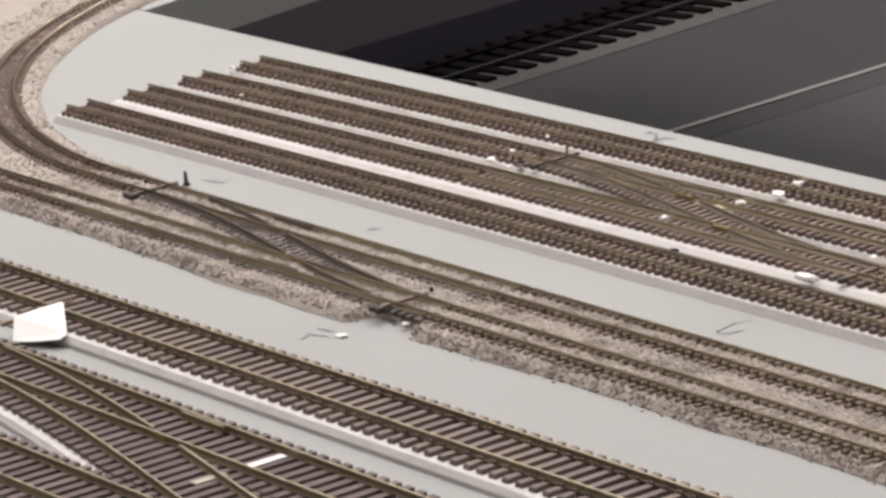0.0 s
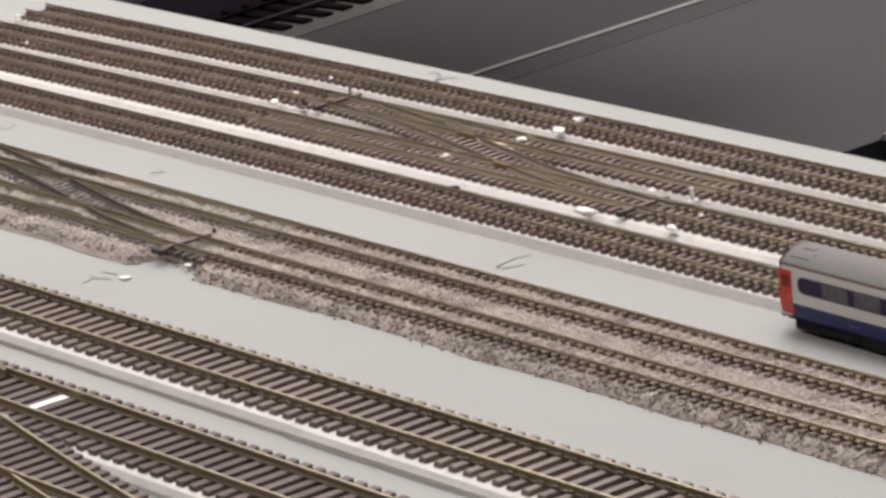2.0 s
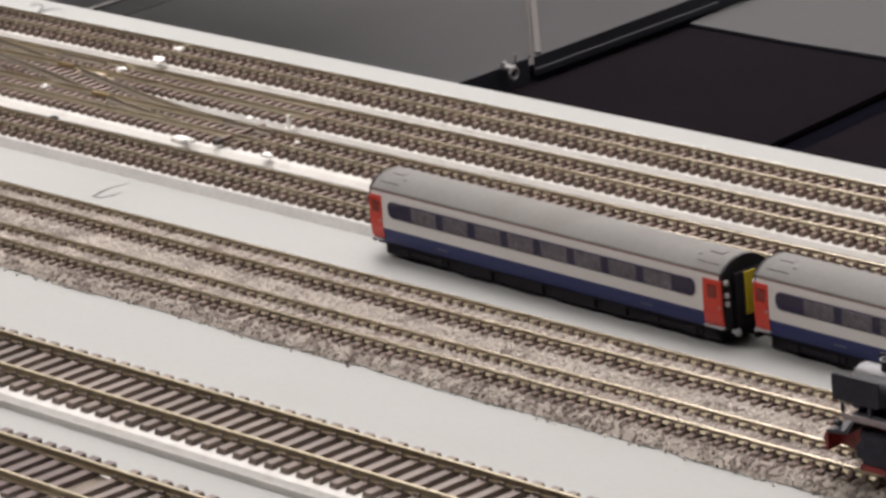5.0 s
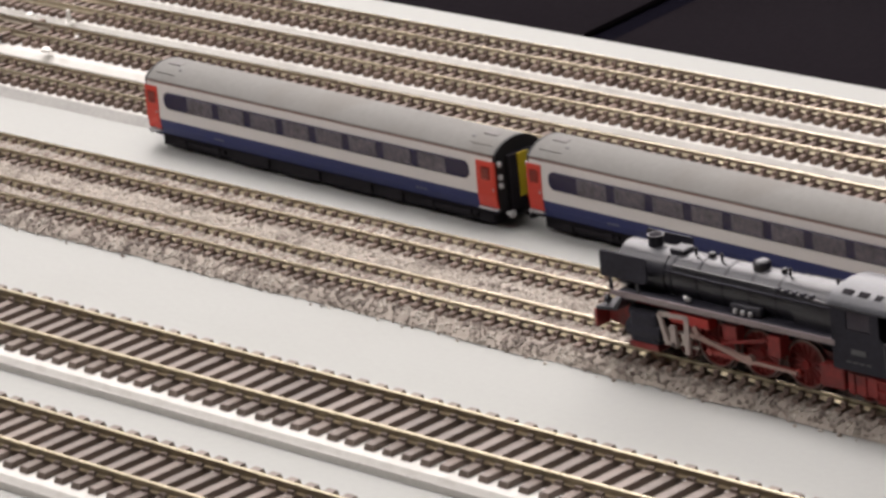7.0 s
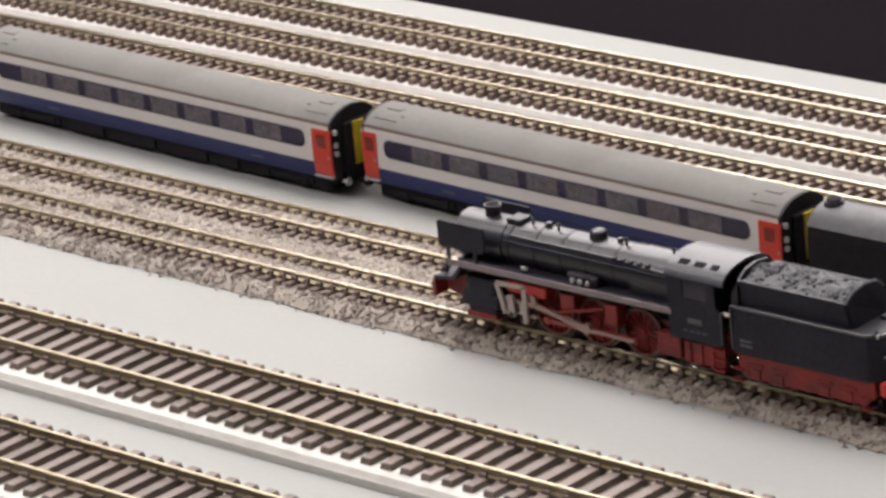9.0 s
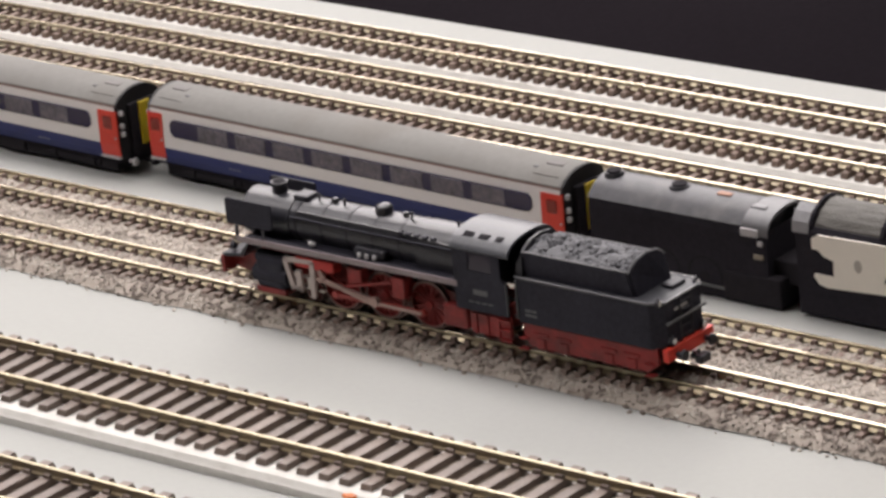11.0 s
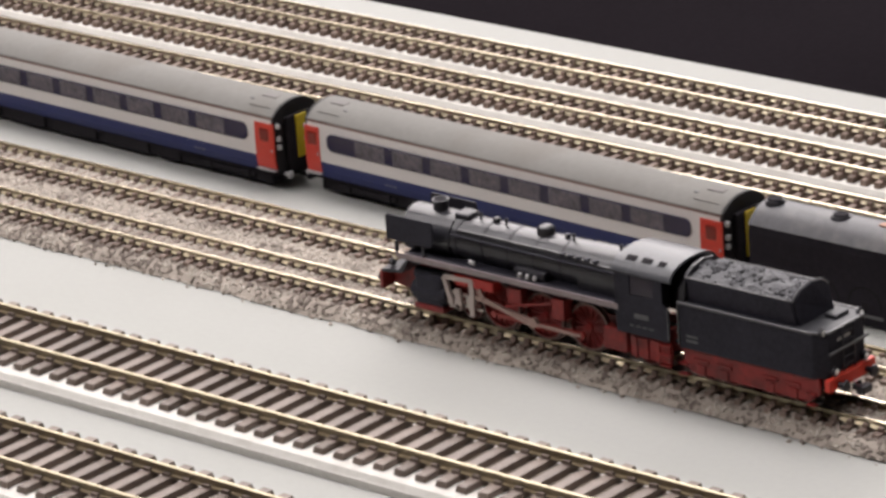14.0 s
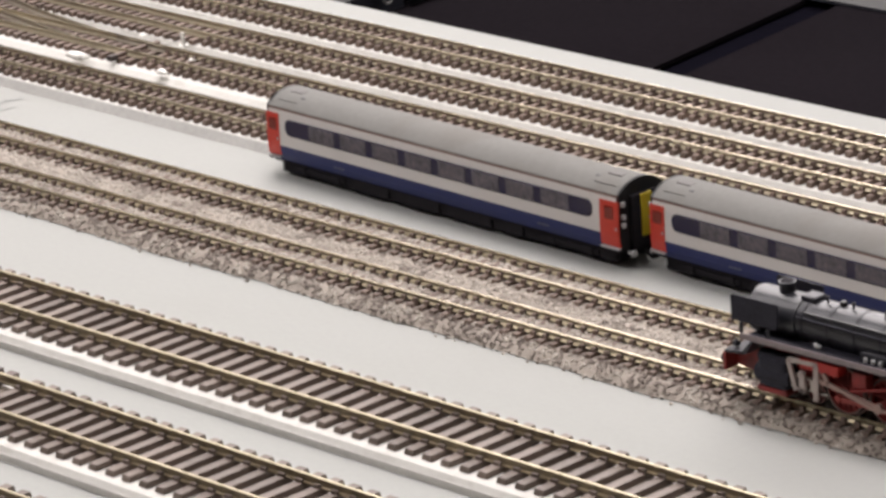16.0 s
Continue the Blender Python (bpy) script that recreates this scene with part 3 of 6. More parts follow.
GRIME = mat("dark_grimy_plastic", (0.055, 0.042, 0.038), 0.7, vary=0.3, scale=200, grain=1500)
pencil([[(-9.9, 3.5), (-10.0, 5.7), (-7.2, 6.0), (-3.2, 3.6), (0.0, 0.0), (1.4, -1.9), (1.4, 0.8), (2.1, 3.5), (4.9, 5.6)]], -0.4779, 0.1369, 0.001, 0, "pencilled figure 2 with a long tail at the board's rim", w=0.0011)
OCHRE = mat("dried_ochre_glue", (0.42, 0.34, 0.23), 0.6, vary=0.2, scale=200, grain=900)
zf = z_f + SCALE["fine"]["sh"]
for i, (x, y, r, s) in enumerate(((-0.3710, 0.1177, 0.0019, 1.5), (-0.3670, 0.1040, 0.0021, 1.4), (-0.3696, 0.0898, 0.0016, 1.5), (-0.3775, 0.0622, 0.0015, 1.3), (-0.3805, 0.0570, 0.0012, 1.2), (-0.4945, 0.0737, 0.0019, 1.3), (-0.4985, 0.0865, 0.0012, 1.2), (-0.4814, 0.0716, 0.0011, 1.0), (-0.2417, 0.0473, 0.0018, 1.4), (-0.2443, 0.0627, 0.0012, 1.3), (-0.2806, 0.0441, 0.0024, 2.2), (-0.2805, 0.0729, 0.0013, 1.2), (-0.7110, 0.1000, 0.0014, 1.0), (-0.6672, 0.0761, 0.0010, 0.8), (-0.5040, 0.1070, 0.0010, 1.2))):
    lump("filler_blob", x, y, zf - 0.0002, r, GLUE, "dried white filler blob between the sleepers", stretch=s, group="filler blobs", seed=i)
lump("filler_blob", -0.3672, -0.0803, 0.0001, 0.0017, GLUE, "flat white filler chip on the board", flat=0.25, stretch=1.3, group="filler blobs", seed=40)
lump("filler_blob", -0.3560, -0.0627, 0.0016, 0.0013, GLUE, "dried white filler blob beside a spring box", group="filler blobs", seed=41)
lump("filler_blob", -0.5627, -0.0342, 0.0026, 0.0015, GLUE, "dried white filler smear beside a spring box", flat=0.3, stretch=1.6, group="filler blobs", seed=42)
pencil([[(0.0, 0.0), (3.0, 2.0), (5.0, 2.2)], [(1.0, -1.2), (4.0, 0.2)]], -0.4690, 0.0005, 0.001, 0, "small pencil tick beside the ballast")
for i, (x, y, r) in enumerate(((-0.3793, 0.0808, 0.0024), (-0.3707, 0.0809, 0.0026), (-0.3640, 0.0795, 0.0017))):
    lump("ochre_glue", x, y, zf - 0.0004, r, OCHRE, "dried ochre glue patch at the frog", stretch=1.5, flat=0.4, category="glue", group="glue patches", seed=60 + i)
for i, (x, y, r, st) in enumerate(((-0.4070, 0.0938, 0.0020, 2.2), (-0.3622, 0.0768, 0.0019, 1.8), (-0.3302, 0.0642, 0.0016, 1.8), (-0.3006, 0.0682, 0.0020, 1.5), (-0.4802, 0.0759, 0.0015, 1.4))):
    lump("dark_glue", x, y, zf - 0.0006, r, GRIME, "dark brown dried glue on the turnout timbers", stretch=st, flat=0.35, category="glue", group="glue patches", seed=80 + i)
lump("black_scrap", -0.3461, 0.0414, z_f, 0.0014, BLACK, "small black plastic scrap on white underlay", stretch=1.5, flat=0.8)


def upright(name, x, y, z, h, r, material, label, category):
    bm = BM()
    cyl(bm, (0, 0, 0), (0, 0, h), r, r * 0.7, 10)
    cyl(bm, (0, 0, 0), (0, 0, h * 0.12), r * 1.9, r * 1.7, 10)
    ob = mesh_object(name, bm, material, label, category)
    ob.matrix_world = Matrix.Translation((x, y, z))
    return ob


upright("wire_stub", -0.4820, 0.0993, z_f, 0.0048, 0.0006, WOOD, "bare wire stub standing beside the siding", "wire stub")
upright("black_stub", -0.3750, -0.0384, 0.0024, 0.0026, 0.0007, UNDER, "short black stub between the running lines", "stub")
upright("point_lever", -0.5785, -0.0066, 0.0004, 0.0052, 0.0008, UNDER, "black point lever beside the turnout", "lever")
upright("white_peg", -0.2636, 0.0756, z_f, 0.0046, 0.0009, GLUE, "short white plastic peg between two sidings", "peg")


def tie_bar(x, y, key, z, length, label, boxed=True):
    root = thing("tie_bar", pose(x, y, z), label, "tie bar", "tie bars")
    bm = BM()
    box(bm, -0.0009, 0.0009, -length / 2, length / 2, 0, 0.0012, bevel=0.0002)
    part("bar", bm, SLEEPER, root)
    for dx in (-0.0016, 0.0016) if boxed else (0.0,):
        bm = BM()
        box(bm, dx - 0.0013, dx + 0.0013, -length / 2 - 0.0030, -length / 2 + 0.0002, -0.0006, 0.0013, bevel=0.0004)
        part("spring_box", bm, GRIME, root, "dark grimy spring box")
    return root


tie_bar(-0.371, YA, "fine", Z_BAL + 0.0017, 0.019, "brown tie bar with a spring box at the points")
tie_bar(-0.570, YB, "fine", Z_BAL + 0.0017, 0.019, "brown tie bar with a spring box at the points")
tie_bar(-0.268, YARD[2], "fine", z_f + 0.0018, 0.019, "brown tie bar at the siding points", False)
tie_bar(-0.472, YARD[1], "fine", z_f + 0.0018, 0.019, "brown tie bar at the siding points", False)

# two sleepers painted white in the larger track
for x, y, tape, half in ((-0.2665, YM, PAPER, 0.0070), (-0.2668, -0.1953, FOAM_DUSTY, 0.0055)):
    bm = BM()
    box(bm, -0.0018, 0.0018, -half, half, 0, 0.0004, bevel=0.0001)
    ob = mesh_object("white_sleeper_tape", bm, tape, "strip of white tape laid on a sleeper", "tape", "tape strips")
    ob.matrix_world = Matrix.Translation((x, y, z_l + SCALE["large"]["sh"] + 0.0002))

# orange dab on the underlay edge
lump("orange_dab", 0.2085, -0.1398, 0.0027, 0.0014, ORANGE, "rusty orange dab on the underlay edge", stretch=1.6, flat=0.5, category="paint dab")


# ---- paper flag on a cocktail stick ----
def paper_flag():
    """A card tag leaning back against the near rail of the larger track, skewered by a stick."""
    root = thing("paper_flag", pose(-0.4480, -0.1500, 0.0002), "white paper flag with a pencilled 2 on a wooden stick", "flag")
    bl, br, tl, tr = (Vector(c) - Vector((-0.4480, -0.1500, 0.0002)) for c in ((-0.4521, -0.1549, 0.0012), (-0.4322, -0.1453, 0.0042), (-0.4609, -0.1483, 0.0070), (-0.4575, -0.1306, 0.0084)))

    def at(u, v, lift=0.0):
        return bl.lerp(br, u).lerp(tl.lerp(tr, u), v) + nrm * (lift + 0.0004 * math.sin(3 * u))
    nrm = (br - bl).cross(tl - bl).normalized()
    outline = [(0.0, 0.06), (0.10, 0.0), (0.45, -0.06), (0.86, -0.05), (0.97, 0.04), (1.0, 0.16), (0.98, 0.95), (0.94, 1.0), (0.5, 1.0), (0.02, 0.98), (0.0, 0.9)]
    bm = BM()
    top = [bm.verts.new(at(u, v)) for u, v in outline]
    bot = [bm.verts.new(at(u, v, -0.0003)) for u, v in outline]
    n = len(outline)
    bm.faces.new(top)
    bm.faces.new(bot[::-1])
    for i in range(n):
        bm.faces.new((top[i], bot[i], bot[(i + 1) % n], top[(i + 1) % n]))
    bmesh.ops.recalc_face_normals(bm, faces=bm.faces)
    part("paper", bm, PAPER, root)
    bm = BM()
    cyl(bm, at(-0.28, 0.86, -0.0006), at(1.16, 0.99, -0.0006), 0.0008, 0.0005, 8)
    part("stick", bm, WOOD, root, "thin wooden cocktail stick")
    bm = BM()
    for st in TWO:
        for (a, b), (c, d) in zip(st, st[1:]):
            p = at(0.44 + b * 0.24, 0.62 - a * 0.34, 0.0001)
            q = at(0.44 + d * 0.24, 0.62 - c * 0.34, 0.0001)
            cyl(bm, p, q, 0.00030, None, 5)
    part("figure", bm, PENCIL, root)
    return root


paper_flag()

# ---- coaches: two alike, standing on the board ----
def mm(bm):
    bmesh.ops.scale(bm, vec=(0.001, 0.001, 0.001), verts=bm.verts)
    return bm


def pm(name, bm, material, parent, label="", smooth=False):
    """A part whose mesh was drawn in millimetres."""
    return part(name, mm(bm), material, parent, label, smooth)


def rounded_rect(x0, x1, z0, z1, rl, rr, n=6):
    out = []
    for cx, cz, r, a0 in ((x1, z0, rr, -90), (x1, z1, rr, 0), (x0, z1, rl, 90), (x0, z0, rl, 180)):
        sx, sz = (-1 if cx == x1 else 1), (-1 if cz == z1 else 1)
        for i in range(n + 1):
            a = math.radians(a0 + 90 * i / n)
            out.append((cx + sx * r + r * math.cos(a), cz + sz * r + r * math.sin(a)))
    return out


def wheelset(parent, x, y0, y1, z, r, name="wheel", material=None, label=""):
    for y in (y0, y1):
        s = -1 if y == y0 else 1
        bm = BM()
        cyl(bm, (x, y - 0.9, z), (x, y + 0.9, z), r, None, 20)
        cyl(bm, (x, y + s * 0.9, z), (x, y + s * 1.3, z), r * 0.45, r * 0.3, 12)
        w = pm(name, bm, material or UNDER, parent, label)
        bm = BM()
        cyl(bm, (x, y - s * 0.9, z), (x, y - s * 1.3, z), r * 1.13, None, 20)
        pm("flange", bm, STEEL, w)


def coach(m, label, length=149.7, inset=10.6):
    """A main-line coach 149.7 mm long; x from the left end, y from the near side, z from the board, in millimetres."""
    L, W = length, 18.3
    root = thing("railway_coach", m, label, "coach", "coaches")
    # body side profile: slight tumblehome, bands of paint, arched roof
    side = [(0.9, 5.2), (0.25, 7.2), (0.0, 9.9), (0.05, 13.0), (0.25, 18.6), (0.5, 20.9), (0.7, 21.7)]
    full = side + [(W - y, z) for y, z in side[::-1]]
    bm = BM()
    x0, x1 = 1.2, L - 1.2
    a = [bm.verts.new((x0, y, z)) for y, z in full]
    b = [bm.verts.new((x1, y, z)) for y, z in full]
    n = len(full)
    band = {0: 1, 1: 1, 2: 0, 3: 0, 4: 0, 5: 2}
    for i in range(n):
        f = bm.faces.new((a[i], a[(i + 1) % n], b[(i + 1) % n], b[i]))
        k = i if i < 6 else (n - 2 - i if i > 6 and i < n - 1 else 3)
        f.material_index = band.get(k, 3)
    bm.faces.new(a[::-1]).material_index = 3
    bm.faces.new(b).material_index = 3
    bmesh.ops.recalc_face_normals(bm, faces=bm.faces)
    pm("body", bm, [COACH_WHITE, COACH_BLUE, COACH_PINK, UNDER], root, "white over navy blue coach body with an dull brown cantrail stripe")
    # roof
    roof = [(0.75 + (W - 1.5) * (0.5 - 0.5 * math.cos(math.pi * i / 16)), 21.8 + 3.3 * (1 - abs(math.cos(math.pi * i / 16)) ** 2.3)) for i in range(17)]
    roof = [(0.58, 21.4), (0.62, 21.7)] + roof[1:-1] + [(W - 0.62, 21.7), (W - 0.58, 21.4)]
    bm = BM()
    extrude_profile(bm, roof, 0.9, L - 0.9, round_sides=True)
    r = pm("roof", bm, COACH_ROOF, root, "weathered light grey arched roof", smooth=False)
    for xh in (7.5, L - 7.5):
        bm = BM()
        box(bm, xh - 2.6, xh + 2.6, W / 2 - 2.6, W / 2 + 0.2, 24.8, 25.2, bevel=0.12)
        pm("roof_hatch", bm, HATCH_GREY, r)
        bm = BM()
        box(bm, xh + 4.8 * (1 if xh < L / 2 else -1) - 0.7, xh + 4.8 * (1 if xh < L / 2 else -1) + 0.7, 4.6, 5.5, 24.1, 24.6, bevel=0.15)
        pm("roof_vent", bm, MIDGREY, r)
        bm = BM()
        box(bm, xh - 0.2 - 4, xh + 0.2 + 4, 2.6, 3.0, 23.3, 23.6, bevel=0.1)
        pm("roof_rib", bm, COACH_ROOF, r)
    # window band with rounded ends, panes in it
    wx0, wx1, wz0, wz1 = 8.8, L - inset, 13.5, 18.6
    for near in (True, False):
        y0, y1 = (-0.10, 0.35) if near else (W - 0.35, W + 0.10)
        bm = BM()
        plate_xz(bm, rounded_rect(wx0, wx1, wz0, wz1, 2.1, 2.1), y0, y1)
        wb = pm("window_band", bm, GLASS_NAVY, root, "navy glazing band with rounded ends")
        px = wx0 + 9.4
        pitch = (wx1 - wx0 - 9.4 - 7.6) / 8
        for i in range(8):
            bm = BM()
            ya, yb = (-0.24, -0.06) if near else (W + 0.06, W + 0.24)
            box(bm, px + i * pitch + 1.5, px + (i + 1) * pitch - 1.5, ya, yb, wz0 + 0.35, wz1 - 0.35, bevel=0.08)
            pm("pane", bm, GLASS_PANE, wb)
    # doors at both ends
    for xd0, xd1 in ((0.4, 5.9), (L - 7.6, L - 0.4)):
        for near in (True, False):
            s = 1 if near else -1
            off = 0.0 if near else W
            bm = BM()
            pts = [(0.24, 6.6), (-0.16, 9.8), (-0.12, 13.0), (0.04, 18.4), (0.18, 19.7)]
            va = [bm.verts.new((xd0, off + s * y, z)) for y, z in pts]
            vb = [bm.verts.new((xd1, off + s * y, z)) for y, z in pts]
            vc = [bm.verts.new((xd0, off + s * (y + 1.2), z)) for y, z in pts]
            vd = [bm.verts.new((xd1, off + s * (y + 1.2), z)) for y, z in pts]
            for i in range(len(pts) - 1):
                bm.faces.new((va[i], vb[i], vb[i + 1], va[i + 1]))
                bm.faces.new((vc[i], vd[i], vd[i + 1], vc[i + 1]))
                bm.faces.new((va[i], vc[i], vc[i + 1], va[i + 1]))
                bm.faces.new((vb[i], vd[i], vd[i + 1], vb[i + 1]))
            bm.faces.new((va[-1], vb[-1], vd[-1], vc[-1]))
            bm.faces.new((va[0], vb[0], vd[0], vc[0]))
            bmesh.ops.recalc_face_normals(bm, faces=bm.faces)
            d = pm("door", bm, COACH_RED, root, "bright red slam door")
            bm = BM()
            xm = (xd0 + xd1) / 2
            ya, yb = off - s * 0.16, off + s * 0.2
            box(bm, xm - 1.7, xm + 1.7, min(ya, yb), max(ya, yb), 14.4, 18.2, bevel=0.3)
            pm("door_window", bm, DOOR_GLASS, d, "darker red-tinted door light")
            bm = BM()
            box(bm, xd1 - 0.9, xd1 - 0.5, min(off - s * 0.45, off), max(off - s * 0.45, off), 11.6, 12.4, bevel=0.1)
            pm("door_handle", bm, GREY_LIGHT, d)
            bm = BM()
            box(bm, xd0, xd1, min(off - s * 0.5, off + s * 1.2), max(off - s * 0.5, off + s * 1.2), 5.9, 6.4, bevel=0.12)
            pm("footstep", bm, GREY_LIGHT, root, "pale metal footstep")
    # ends with gangways
    for e, s in ((0.0, -1), (L, 1)):
        bm = BM()
        prof = [(0.9, 5.2), (0.4, 9.8), (0.72, 21.6)] + roof[2:-2] + [(W - 0.72, 21.6), (W - 0.4, 9.8), (W - 0.9, 5.2)]
        extrude_profile(bm, prof, e - s * 1.4, e - s * 0.3)
        end = pm("coach_end", bm, END_BLACK, root, "black coach end wall")
        bm = BM()
        box(bm, min(e - s * 0.3, e + s * 1.3), max(e - s * 0.3, e + s * 1.3), 4.3, W - 4.3, 5.0, 21.0, bevel=0.5)
        pm("gangway", bm, UNDER, end, "black rubber gangway surround")
        bm = BM()
        box(bm, min(e + s * 1.25, e + s * 1.75), max(e + s * 1.25, e + s * 1.75), W / 2 - 1.8, W / 2 + 2.4, 8.4, 20.8, bevel=0.2)
        pm("gangway_door", bm, YELLOW if s > 0 else MIDGREY, end, "yellow gangway door" if s > 0 else "")
        for z in (12.2, 14.6, 18.3):
            bm = BM()
            box(bm, min(e - s * 0.3, e + s * 0.9), max(e - s * 0.3, e + s * 0.9), 0.9, 2.1, z, z + 1.5, bevel=0.3)
            pm("end_fitting", bm, GREY_LIGHT, end)
        bm = BM()
        box(bm, min(e, e + s * 4.6), max(e, e + s * 4.6), W / 2 - 0.7, W / 2 + 0.7, 2.6, 3.8, bevel=0.2)
        box(bm, min(e + s * 3.4, e + s * 5.2), max(e + s * 3.4, e + s * 5.2), W / 2 - 1.6, W / 2 + 1.6, 2.3, 4.3, bevel=0.3)
        pm("coupling", bm, UNDER, root, "black coupling hook")
        for y in (3.2, W - 3.2):
            bm = BM()
            cyl(bm, (e, y, 4.6), (e + s * 1.9, y, 4.6), 0.6, None, 10)
            cyl(bm, (e + s * 1.9, y, 4.6), (e + s * 2.4, y, 4.6), 1.2, 1.1, 14)
            pm("buffer", bm, GREY_LIGHT, root, "small grey buffer")
    # underframe and bogies; the lower inner block also fills the dark shade under the body
    bm = BM()
    box(bm, 1.5, L - 1.5, 1.3, W - 1.3, 4.2, 5.4, bevel=0.2)
    box(bm, 4.0, L - 4.0, 2.0, W - 2.0, 1.0, 4.4, bevel=0.2)
    pm("underframe", bm, UNDER, root, "black underframe with a block filling the shade below")
    for bx0, bx1 in ((37, 52), (56, 74), (78, 96), (100, 109)):
        bm = BM()
        box(bm, bx0, bx1, 1.2, W - 1.2, 0.9, 5.0, bevel=0.4)
        pm("equipment_box", bm, UNDER, root)
    for bx in (21.5, L - 21.5):
        bm = BM()
        for y in (1.4, W - 2.6):
            box(bm, bx - 11, bx + 11, y, y + 1.2, 2.0, 3.6, bevel=0.2)
            for o in (-7.6, 7.6):
                box(bm, bx + o - 1.4, bx + o + 1.4, y - 0.5, y + 1.7, 1.6, 4.0, bevel=0.2)
        box(bm, bx - 2.4, bx + 2.4, 2.4, W - 2.4, 2.2, 4.2, bevel=0.2)
        bg = pm("bogie", bm, UNDER, root, "black bogie side frames")
        for o in (-7.6, 7.6):
            wheelset(bg, bx + o, 4.3, W - 4.3, 2.9, 2.85)
    # small pale mark on the lower panel
    for xs in (30.0, L - 33.0):
        bm = BM()
        for k in range(3):
            box(bm, xs + k * 1.6, xs + k * 1.6 + 1.1, 0.05, 0.2, 7.2, 7.7)
        pm("marking", bm, MARK_BLUE, root, "tiny dull marking bars")
    return root


MARK_BLUE = mat("dull_blue_grey_marking", (0.10, 0.11, 0.17), 0.6, vary=0.1, scale=60, grain=500)
HATCH_GREY = mat("dull_roof_hatch", (0.19, 0.182, 0.178), 0.85, spec=0.2, vary=0.1, scale=60, grain=600)
GLASS_PANE = mat("grey_tinted_pane", (0.108, 0.102, 0.128), 0.25, vary=0.7, scale=300, grain=700)
DOOR_GLASS = mat("red_tinted_door_light", (0.20, 0.020, 0.016), 0.25, vary=0.15, scale=60, grain=500)
END_BLACK = mat("matt_black_end", (0.016, 0.0155, 0.017), 0.65, spec=0.3, vary=0.2, scale=80, grain=600)
coach(pose(-0.1427, 0.0041, 0.0002, 0, 0, -1.60), "white and navy coach with red doors standing beside sidings")
coach(pose(0.0137, 0.0048, 0.0002, 0, 0, -1.68), "white and navy coach with red doors, coupled beside a black locomotive")

# ---- the black and red express locomotive and its tender on the near running line ----
RAIL_Z = Z_BAL + SCALE["fine"]["sh"] + SCALE["fine"]["rh"]


def spoked_wheel(parent, x, y, z, r, face, spokes, name, material, label=""):
    """A wheel in the plane y; face -1 looks to -y."""
    bm = BM()
    n = 28
    for ra, rb, ya, yb in ((r * 0.86, r, 0.0, 1.1),):
        ring = [[bm.verts.new((x + q * math.cos(2 * math.pi * i / n), y + face * w, z + q * math.sin(2 * math.pi * i / n))) for i in range(n)] for q, w in ((ra, ya), (ra, yb), (rb, yb), (rb, ya))]
        for k in range(4):
            for i in range(n):
                bm.faces.new((ring[k][i], ring[k][(i + 1) % n], ring[(k + 1) % 4][(i + 1) % n], ring[(k + 1) % 4][i]))
    cyl(bm, (x, y, z), (x, y + face * 1.4, z), r * 0.22, r * 0.18, 14)
    cyl(bm, (x, y - face * 0.1, z), (x, y + face * 0.12, z), r * 0.9, None, 24)
    bmesh.ops.recalc_face_normals(bm, faces=bm.faces)
    w = pm(name, bm, material, parent, label)
    for i in range(spokes):
        a = 2 * math.pi * i / spokes + 0.2
        p, q = r * 0.15, r * 0.90
        bm = BM()
        cyl(bm, (x + p * math.cos(a), y + face * 0.55, z + p * math.sin(a)), (x + q * math.cos(a), y + face * 0.55, z + q * math.sin(a)), r * 0.055, r * 0.04, 5)
        pm("spoke", bm, material, w)
    bm = BM()
    ring = [[bm.verts.new((x + q * math.cos(2 * math.pi * i / n), y + face * d, z + q * math.sin(2 * math.pi * i / n))) for i in range(n)] for q, d in ((r * 0.9, -0.5), (r * 0.9, 1.15), (r * 1.0, 1.15), (r * 1.02, 0.1), (r * 1.10, 0.0), (r * 1.10, -0.5))]
    for k in range(6):
        for i in range(n):
            bm.faces.new((ring[k][i], ring[k][(i + 1) % n], ring[(k + 1) % 6][(i + 1) % n], ring[(k + 1) % 6][i]))
    bmesh.ops.recalc_face_normals(bm, faces=bm.faces)
    pm("tyre", bm, TYRE, w, "grimy worn tyre")
    return w


def rod(bm, p, q, w, t):
    """A flat bar in the x-z plane between two (x, y, z) points."""
    p, q = Vector(p), Vector(q)
    d = (q - p).normalized()
    nrm = Vector((-d.z, 0, d.x)) * w / 2
    up = Vector((0, t / 2, 0))
    v = [bm.verts.new(c) for c in (p - nrm - up, q - nrm - up, q + nrm - up, p + nrm - up, p - nrm + up, q - nrm + up, q + nrm + up, p + nrm + up)]
    for f in ((0, 1, 2, 3), (7, 6, 5, 4), (0, 4, 5, 1), (1, 5, 6, 2), (2, 6, 7, 3), (3, 7, 4, 0)):
        bm.faces.new([v[i] for i in f])
    return bm


def buffers(parent, x, s, z=6.6):
    for y in (-5.6, 5.6):
        bm = BM()
        cyl(bm, (x, y, z), (x + s * 1.9, y, z), 0.75, 0.65, 12)
        cyl(bm, (x + s * 1.9, y, z), (x + s * 2.5, y, z), 1.5, 1.4, 18)
        pm("buffer", bm, BLACK, parent, "round black buffer")


